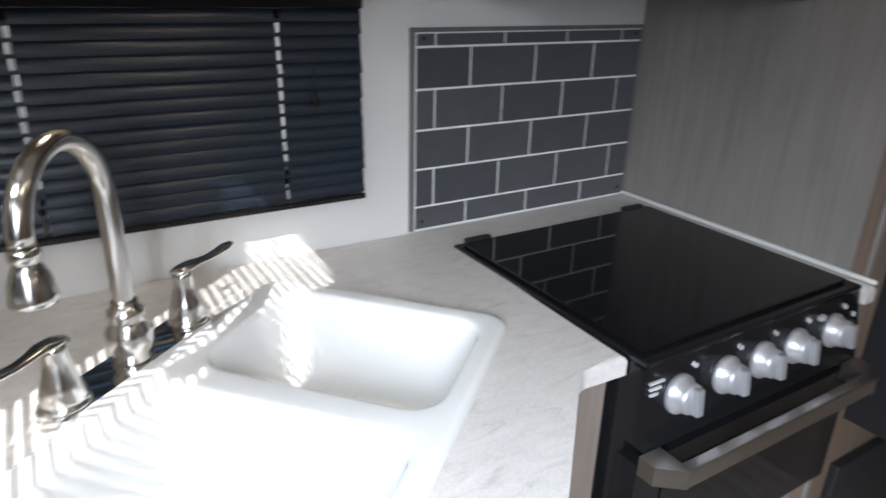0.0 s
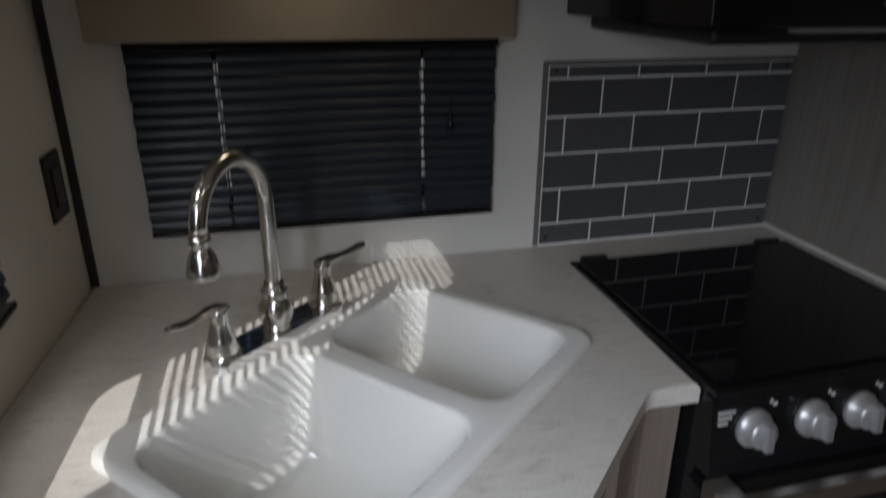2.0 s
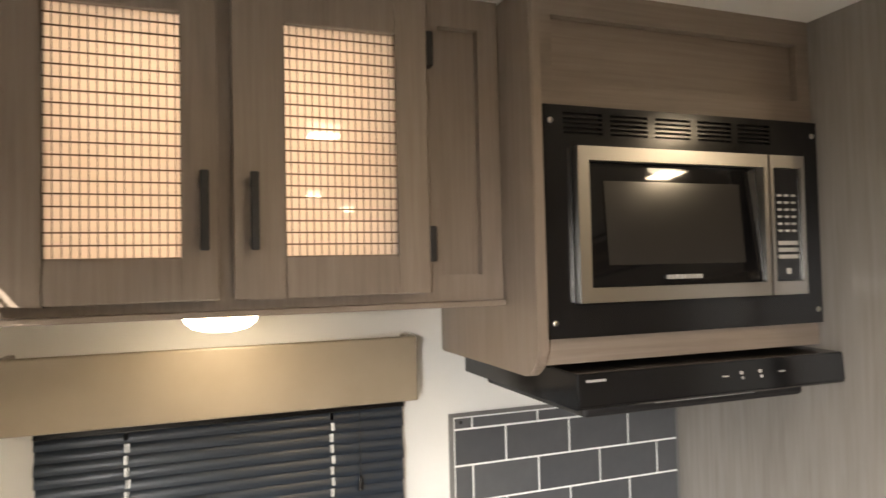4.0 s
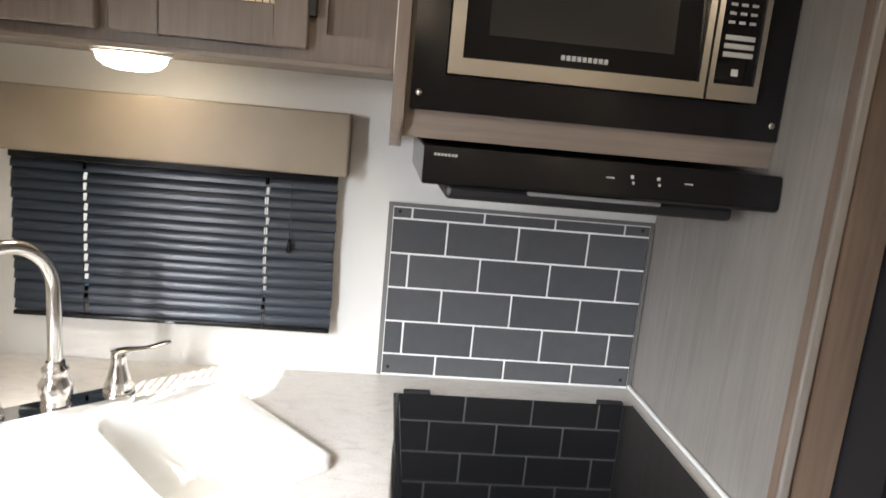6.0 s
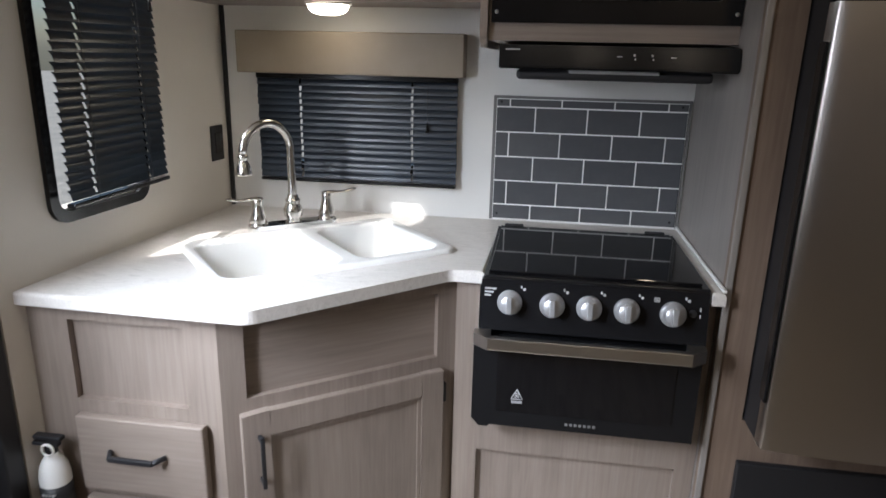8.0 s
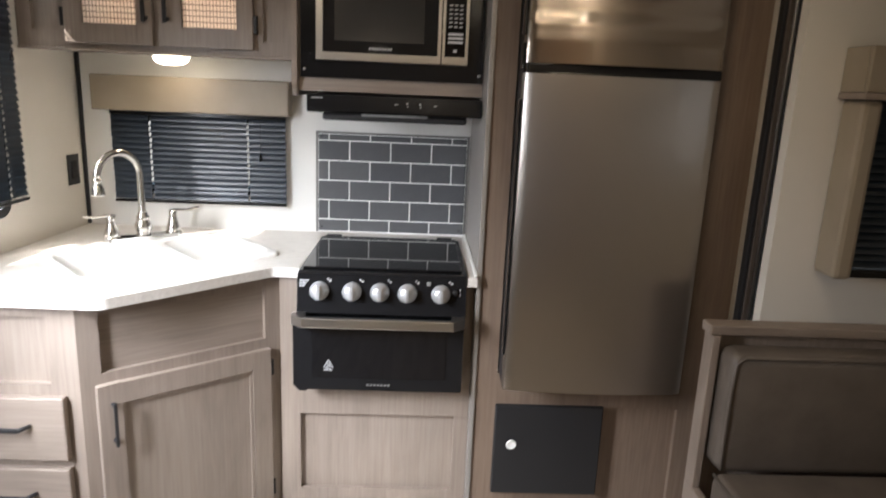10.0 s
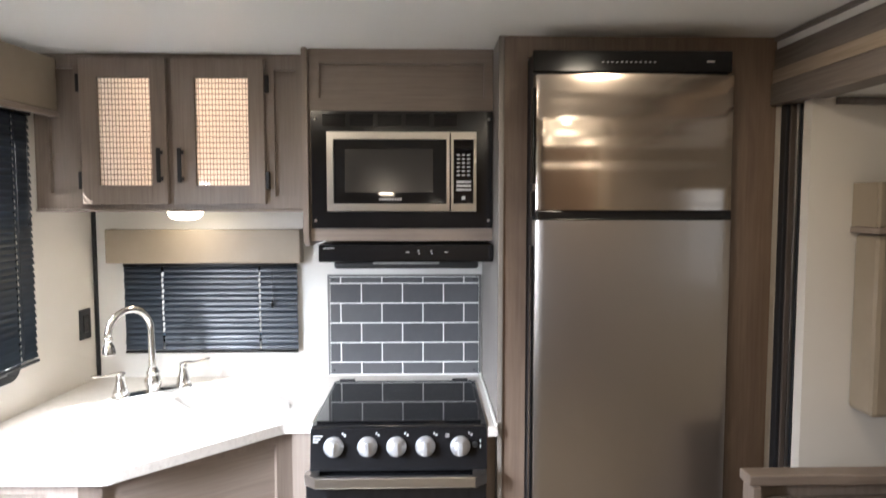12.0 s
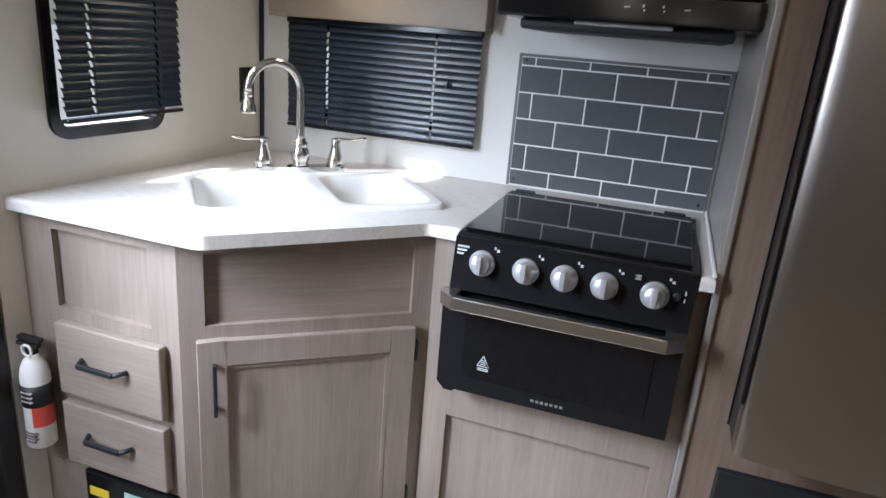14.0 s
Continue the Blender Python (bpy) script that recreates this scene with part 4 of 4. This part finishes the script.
def fridge_door(z0, z1, label, metal):
    bm = bmesh.new()
    N = 20
    prof = []
    X0, X1, Y0, bulge, r = 0.674, 1.220, -0.700, 0.018, 0.012
    for k in range(N + 1):
        s = k / N
        prof.append((X0 + (X1 - X0) * s, Y0 - bulge * (1 - (2 * s - 1) ** 2) - 0.001))
    front = [(X0, -0.662), (X0, Y0 + r)] + [(X0 + r - r * math.cos(radians(a)), Y0 + r - r * math.sin(radians(a)) - bulge * 0.08) for a in (30, 60)] + prof[1:-1] + [(X1 - r + r * math.cos(radians(a)), Y0 + r - r * math.sin(radians(a)) - bulge * 0.08) for a in (60, 30)] + [(X1, Y0 + r), (X1, -0.662)]
    lo, hi = [bm.verts.new((x, y, z0)) for x, y in front], [bm.verts.new((x, y, z1)) for x, y in front]
    n = len(front)
    for j in range(n - 1):
        bm.faces.new((lo[j], lo[j + 1], hi[j + 1], hi[j])).smooth = True
    for z, flip in ((z0, True), (z1, False)):
        cap = [bm.verts.new((x, y, z)) for x, y in front]
        bm.faces.new(cap[::-1] if flip else cap)
    ob = part("door", bm, metal, fr, label)
    return ob


d1 = fridge_door(1.548, 1.912, "stainless steel freezer door", STEEL_W)
d2 = fridge_door(0.590, 1.520, "stainless steel fridge door", STEEL)
part("gasket_rail", bxm(0.680, 1.216, -0.705, -0.6555, 1.5205, 1.5475, bevel=0.004), BLACK, fr, "black grip rail")
for z0, z1, dd in ((1.53, 1.60, d1), (0.70, 1.45, d2), (1.62, 1.88, d1)):
    part("edge_strip", bxm(0.667, 0.6735, -0.696, -0.664, z0, z1, bevel=0.002), BLACK, dd, "black door edge grip")

fa2 = thing("furnace_panel", (0.845, FY, 0.165), "black square access panel with a round lock", "access panel")
part("panel", bxm(0.672, 1.025, FY - 0.020, FY - 0.0005, 0.165, 0.482, bevel=0.004), BLACKM, fa2)
part("lock", lathe(bmesh.new(), Vector((0.730, FY - 0.0205, 0.345)), Vector((0, -1, 0)), [(0, 0.017), (0.003, 0.017), (0.004, 0.013), (0.0025, 0.011), (0.003, 0.0)], 24), WHITEP, fa2, "pale round lock")

# ---- appliance box at the cabinet foot ----
bx0, bx1 = dx0 + 0.135, dx1 - 0.025
ab = thing("inverter_box", ((bx0 + bx1) / 2, -0.87, 0.03), "black converter box with yellow and green labels in the cabinet foot", "power converter")
part("housing", bxm(bx0, bx1, -0.893, -0.80, 0.032, 0.223, bevel=0.006), BLACK, ab)
part("yellow_label", bxm(bx0 + 0.015, bx0 + 0.075, -0.8945, -0.8932, 0.155, 0.180), YELLOW, ab, "yellow warning label")
part("green_label", bxm(bx0 + 0.125, bx1 - 0.025, -0.8945, -0.8932, 0.045, 0.195), TEAL, ab, "pale green label")
bm = prism(bmesh.new(), rounded(0.085, 0.075, 0.03), 0, 0.005, bevel=0.0015)
bm.transform(Matrix.Translation(((bx0 + bx1) / 2 + 0.085, -0.8946, 0.115)) @ Matrix(((1, 0, 0, 0), (0, 0, -1, 0), (0, 1, 0, 0), (0, 0, 0, 1))))
part("fuse_cover", bm, BLACKM, ab)


# ---- fire extinguisher ----
EX, EY = -0.880, -0.924
fe = thing("fire_extinguisher", (EX, EY, 0.2950), "small white fire extinguisher with a red label on the wall", "fire extinguisher")
part("cylinder", lathe(bmesh.new(), Vector((EX, EY, 0.2950)), Vector((0, 0, 1)), [(0, 0.029), (0.004, 0.033), (0.19, 0.033), (0.212, 0.029), (0.228, 0.022), (0.236, 0.014), (0.245, 0.013)], 28), WHITEP, fe, "white cylinder")
bm = bmesh.new()
ang = [radians(-66 + 118 * k / 14) for k in range(15)]
lo, hi = [[bm.verts.new((EX + 0.0338 * math.cos(a), EY + 0.0338 * math.sin(a), z)) for a in ang] for z in (0.3560, 0.4092)]
for k in range(14):
    bm.faces.new((lo[k], lo[k + 1], hi[k + 1], hi[k])).smooth = True
part("label", bm, RED, fe, "red printed label on one side")
part("strap", lathe(bmesh.new(), Vector((EX, EY, 0.4095)), Vector((0, 0, 1)), [(0, 0.0342), (0.056, 0.0342)], 28), BLACKM, fe, "black mounting strap")
bm = bmesh.new()
for z, w in ((0.339, 0.036), (0.331, 0.030), (0.323, 0.034), (0.315, 0.024)):
    box(bm, EX - w / 2 + 0.004, EX + w / 2 + 0.004, EY - 0.0345, EY - 0.026, z, z + 0.0035)
part("printed_lines", bm, GREYP, fe, "grey lines of small print")
bm = bmesh.new()
for z in (0.448, 0.436, 0.424):
    for i in range(4):
        box(bm, EX - 0.010 + 0.008 * i, EX - 0.005 + 0.008 * i, EY - 0.0352, EY - 0.026, z, z + 0.004)
part("strap_print", bm, PRINT, fe, "pale print on the strap")
bm = bmesh.new()
lathe(bm, Vector((EX, EY, 0.5390)), Vector((0, 0, 1)), [(0, 0.013), (0.02, 0.013), (0.022, 0.010)], 14)
box(bm, EX - 0.035, EX + 0.032, EY - 0.009, EY + 0.009, 0.5730, 0.5830, bevel=0.002)
box(bm, EX - 0.040, EX + 0.022, EY - 0.008, EY + 0.008, 0.5570, 0.5660, bevel=0.002)
part("valve_head", bm, BLACKM, fe)
bm = bmesh.new()
ring = [Vector((EX + 0.008 + 0.014 * math.cos(a), EY - 0.020, 0.5570 + 0.014 * math.sin(a))) for a in np.linspace(0, 2 * math.pi, 17)]
tube(bm, ring, 0.003, 8)
part("pin_ring", bm, WHITEP, fe, "white pull-pin ring")

# ---- floor vent, outlet ----
fv_ = thing("floor_vent", (0.0, -0.755, 0.001), "black slotted floor heating vent", "floor vent")
part("frame", face_frame(bmesh.new(), -0.152, 0.152, 0, 0.006, -0.825, -0.685, []), BLACKM, fv_)
bm = bmesh.new()
for i in range(24):
    for y in (-0.79, -0.752):
        x = -0.12 + 0.0104 * i
        box(bm, x, x + 0.004, y, y + 0.032, 0.0061, 0.0085)
part("louvre", bm, BLACK, fv_)

ou = thing("wall_outlet", LWR @ pose(-0.075, 0, 1.125), "black wall outlet beside the corner", "outlet")
part("cover_plate", bxm(-0.034, 0.034, -0.006, 0, -0.055, 0.055, bevel=0.002), BLACKM, ou, local=True)
part("socket", bxm(-0.016, 0.016, -0.0085, -0.0062, -0.032, 0.032, bevel=0.001), BLACK, ou, local=True)

# ---- ceiling fixtures ----
for lx, ly in LAMPS:
    cl = thing("ceiling_lamp", (lx, ly, CEILZ), "lit round white ceiling lamp", "lamp", group="ceiling lamps")
    part("base", lathe(bmesh.new(), Vector((lx, ly, CEILZ)), Vector((0, 0, -1)), [(0, 0.060), (0.009, 0.060), (0.011, 0.055)], 32), WHITEP, cl)
    part("lens", lathe(bmesh.new(), Vector((lx, ly, CEILZ - 0.0115)), Vector((0, 0, -1)), [(0, 0.050), (0.009, 0.046), (0.015, 0.036), (0.018, 0.019), (0.019, 0)], 32), LAMP, cl, "glowing frosted lens")


def ceiling_vent(x, y, open_):
    t = thing("ceiling_vent", (x, y, CEILZ), "round white slotted ceiling air vent" if open_ else "round white closed ceiling vent cover", "ceiling vent", group="ceiling vents")
    c, dn = Vector((x, y, CEILZ)), Vector((0, 0, -1))
    part("flange", lathe(bmesh.new(), c, dn, [(0, 0.085), (0.005, 0.083), (0.009, 0.074), (0.009, 0.060), (0.002, 0.058), (0.001, 0.0)], 40), WHITEP, t)
    if open_:
        # no hollow here: a black disc gives the shade between the rings
        part("throat", lathe(bmesh.new(), c + dn * 0.003, dn, [(0, 0.056), (0.0015, 0.056)], 32), BLACKM, t, "flat black disc for the shade inside the vent")
        for r in (0.050, 0.038, 0.026):
            part("ring", lathe(bmesh.new(), c + dn * 0.006, dn, [(0, r), (0.006, r + 0.003), (0.008, r - 0.003), (0.001, r - 0.006), (0.0, r)], 32), WHITEP, t)
        part("hub", lathe(bmesh.new(), c + dn * 0.005, dn, [(0, 0.015), (0.009, 0.015), (0.011, 0.009), (0.012, 0)], 24), WHITEP, t)
    else:
        part("cover", lathe(bmesh.new(), c + dn * 0.0095, dn, [(0, 0.068), (0.006, 0.066), (0.009, 0.058), (0.0095, 0)], 40), WHITEP, t)


ceiling_vent(0.603, -1.165, True)
ceiling_vent(1.235, -1.20, False)

bm = bmesh.new()
bmesh.ops.create_icosphere(bm, subdivisions=4, radius=1.0)
for v in bm.verts:
    k = 0.55 + 0.9 * abs(noise.noise(v.co * 2.6)) + 0.35 * abs(noise.noise(v.co * 7.0))
    v.co = Vector((v.co.x * 0.055 * k, v.co.y * 0.048 * k, max(0.0, v.co.z * 0.030 * k + 0.012)))
bm.transform(Matrix.Translation((1.27, -0.69, 0.0005)))
solid("plastic_bag", bm, mat("crumpled_clear_plastic", (0.62, 0.63, 0.64), 0.22, Transmission_Weight=0.35), "small crumpled whitish plastic bag on the floor", "plastic bag")

# ---- slide-out window and bench ----
window("window_3", pose(1.95, -0.72, 0.985), 0.68, 0.52, "black-framed slide-out window with a lowered blind")
blind(pose(1.93, -0.765, 1.502), 0.64, 0.49, 60, "dark venetian blind over the dinette window", seed=9)
rv = thing("window_surround", (1.95, -0.76, 1.0), "taupe padded surround round the dinette window", "valance")
part("front_panel", bxm(1.540, 2.395, -0.835, -0.821, 1.505, 1.622, bevel=0.004), VAL, rv)
part("end_panel", bxm(1.540, 1.554, -0.8205, -0.7205, 1.505, 1.622, bevel=0.002), VAL, rv)
part("lower_lip", bxm(1.536, 2.395, -0.838, -0.7205, 1.487, 1.5045, bevel=0.003), WOOD_H, rv, "pale wooden lip")
part("side_leg", bxm(1.548, 1.602, -0.825, -0.7205, 1.00, 1.4865, bevel=0.014), VAL, rv, "padded side leg")

bn = thing("dinette_bench", (1.75, -1.0, 0), "dark upholstered dinette bench in a grey wood frame", "bench")
BX = 1.185
part("top_rail", bxm(BX - 0.008, 2.39, -0.93, -0.875, 0.868, 0.895, bevel=0.004), WOOD_H, bn)
part("end_board", bxm(BX, BX + 0.022, -1.28, -0.88, 0, 0.42, bevel=0.003), WOOD, bn)
part("end_post", bxm(BX, BX + 0.022, -0.935, -0.88, 0.42, 0.867, bevel=0.003), WOOD, bn)
part("back_board", bxm(BX + 0.023, 2.39, -0.897, -0.88, 0, 0.867), WOOD, bn)
part("back_cushion", bxm(BX + 0.03, 2.37, -1.00, -0.898, 0.50, 0.84, bevel=0.03, seg=4), CUSH, bn, "dark grey-brown back cushion", smooth=True)
part("seat_cushion", bxm(BX + 0.01, 2.37, -1.42, -1.002, 0.421, 0.52, bevel=0.03, seg=4), CUSH, bn, "dark grey-brown seat cushion", smooth=True)
part("piping", tube(bmesh.new(), [(BX + 0.040, -0.999, 0.515), (BX + 0.036, -1.000, 0.60), (BX + 0.036, -1.000, 0.74), (BX + 0.042, -0.998, 0.815), (BX + 0.062, -0.996, 0.832), (2.34, -0.996, 0.832)], 0.0045, 8), CUSH, bn, "dark piping along the back cushion")
part("piping", tube(bmesh.new(), [(BX + 0.018, -1.01, 0.508), (BX + 0.018, -1.38, 0.508), (BX + 0.034, -1.412, 0.508), (2.34, -1.412, 0.508)], 0.0045, 8), CUSH, bn, "dark piping along the seat cushion")
part("front_board", bxm(BX + 0.023, 2.37, -1.27, -1.25, 0, 0.42), WOOD, bn)

# ---- entry door, standing open outside ----
XD = XLF - 0.075
DSKIN = mat("grey_door_skin", (0.30, 0.31, 0.33), 0.5)
ed_ = thing("entry_door", (XD, -1.38, 0), "grey entry door with a frosted window and black latch", "door")
part("leaf", face_frame(bmesh.new(), -0.02, 0.72, 0.02, 1.90, 0, 0.035, [(0.13, 0.59, 1.10, 1.72)]), DSKIN, ed_, local=True)
part("window_pane", bxm(0.125, 0.595, 0.012, 0.018, 1.095, 1.725), mat("frosted_glass", (0.75, 0.78, 0.80), 0.5), ed_, "frosted door window", local=True)
part("cross_rail", bxm(0.0, 0.72, -0.010, -0.0005, 0.72, 0.78, bevel=0.003), BLACKM, ed_, "dark cross rail", local=True)
part("latch_plate", bxm(0.56, 0.70, -0.006, -0.0005, 0.80, 1.06, bevel=0.003), WHITEP, ed_, "beige latch plate", local=True)
lt = part("latch_box", bxm(0.585, 0.685, -0.034, -0.0065, 0.88, 1.00, bevel=0.006), BLACKM, ed_, "black door latch", local=True)
part("paddle", bxm(0.60, 0.64, -0.046, -0.0345, 0.90, 0.98, bevel=0.004), BLACK, lt, local=True)
part("red_catch", bxm(0.63, 0.672, -0.040, -0.0345, 0.885, 0.895), RED, lt, "red catch", local=True)
for o in (ed_, *ed_.children_recursive):
    if o.type == "MESH":
        o.data.transform(Matrix(((0, 1, 0, -0.035), (1, 0, 0, -0.335), (0, 0, 1, 0), (0, 0, 0, 1))) @ Matrix.Diagonal((1, -1, 1, 1)))
ej = thing("door_frame", (XLF, -1.02, 0), "black entry door frame", "door frame", kind="structure")
part("jamb", bxm(XLF - 0.10, XLF + 0.008, -1.00, -0.950, 0, 1.92, bevel=0.004), BLACKM, ej)
# unseen box outside the jamb, added to stop a stray stripe of sun
part("outer_jamb", bxm(XLF - 0.13, XLF - 0.06, -1.02, -0.915, 0, 1.95), BLACKM, ej)
part("sill", bxm(XLF - 0.10, XLF + 0.02, -1.91, -1.002, 0, 0.03, bevel=0.004), BLACKM, ej)
part("head", bxm(XLF - 0.10, XLF + 0.008, -1.91, -1.0005, 1.885, 1.92, bevel=0.004), BLACKM, ej)

sh_ = thing("side_cabinet", (-0.66, -2.0, 0), "low grey cabinet with a white black-edged top beside the door", "cabinet")
part("body", bxm(-0.95, -0.45, -2.38, -1.69, 0, 0.862, bevel=0.004), DSKIN, sh_)
tpb = prism(bmesh.new(), [(-0.43 + 0.0 + x, -2.035 + y) for x, y in ((-0.52, -0.36), (0, -0.36), *[(0.0 - 0.08 + 0.08 * math.cos(radians(a)), 0.30 + 0.08 * math.sin(radians(a))) for a in range(0, 91, 15)], (-0.52, 0.38))], 0.866, 0.899)
part("edge_band", tpb, BLACKM, sh_, "black edge band")
tpc = prism(bmesh.new(), [(-0.433 + x, -2.035 + y) for x, y in ((-0.515, -0.356), (0, -0.356), *[(0.0 - 0.08 + 0.08 * math.cos(radians(a)), 0.296 + 0.08 * math.sin(radians(a))) for a in range(0, 91, 15)], (-0.515, 0.376))], 0.8993, 0.902)
part("worktop", tpc, WHITEP, sh_, "white laminate top")

# ---- floor planks ----
fl = bpy.data.objects["floor"]
PW, PL = 0.152, 0.914
pm = {}
base = fl.location
rngf = random.Random(4)
rows_x = int(4.0 / PW) + 1
for i in range(rows_x):
    x = -1.39 + PW * i
    y = YB + 0.0 - rngf.uniform(0.0, PL)
    while y < 0:
        y0, y1 = max(y, YB), min(y + PL, 0.0)
        x0, x1 = x, min(x + PW, 2.59)
        if y1 - y0 > 0.03 and x1 - x0 > 0.02:
            w, h = round(x1 - x0 - 0.0012, 4), round(y1 - y0 - 0.0012, 4)
            if (w, h) not in pm:
                bm = bxm(-w / 2, w / 2, -h / 2, h / 2, -0.0028, 0)
                me = bpy.data.meshes.new("plank")
                bm.to_mesh(me)
                bm.free()
                me.materials.append(FLOOR)
                pm[(w, h)] = me
            piece("plank", pm[(w, h)], fl, Vector(((x0 + x1) / 2, (y0 + y1) / 2, 0)) - base)
        y += PL
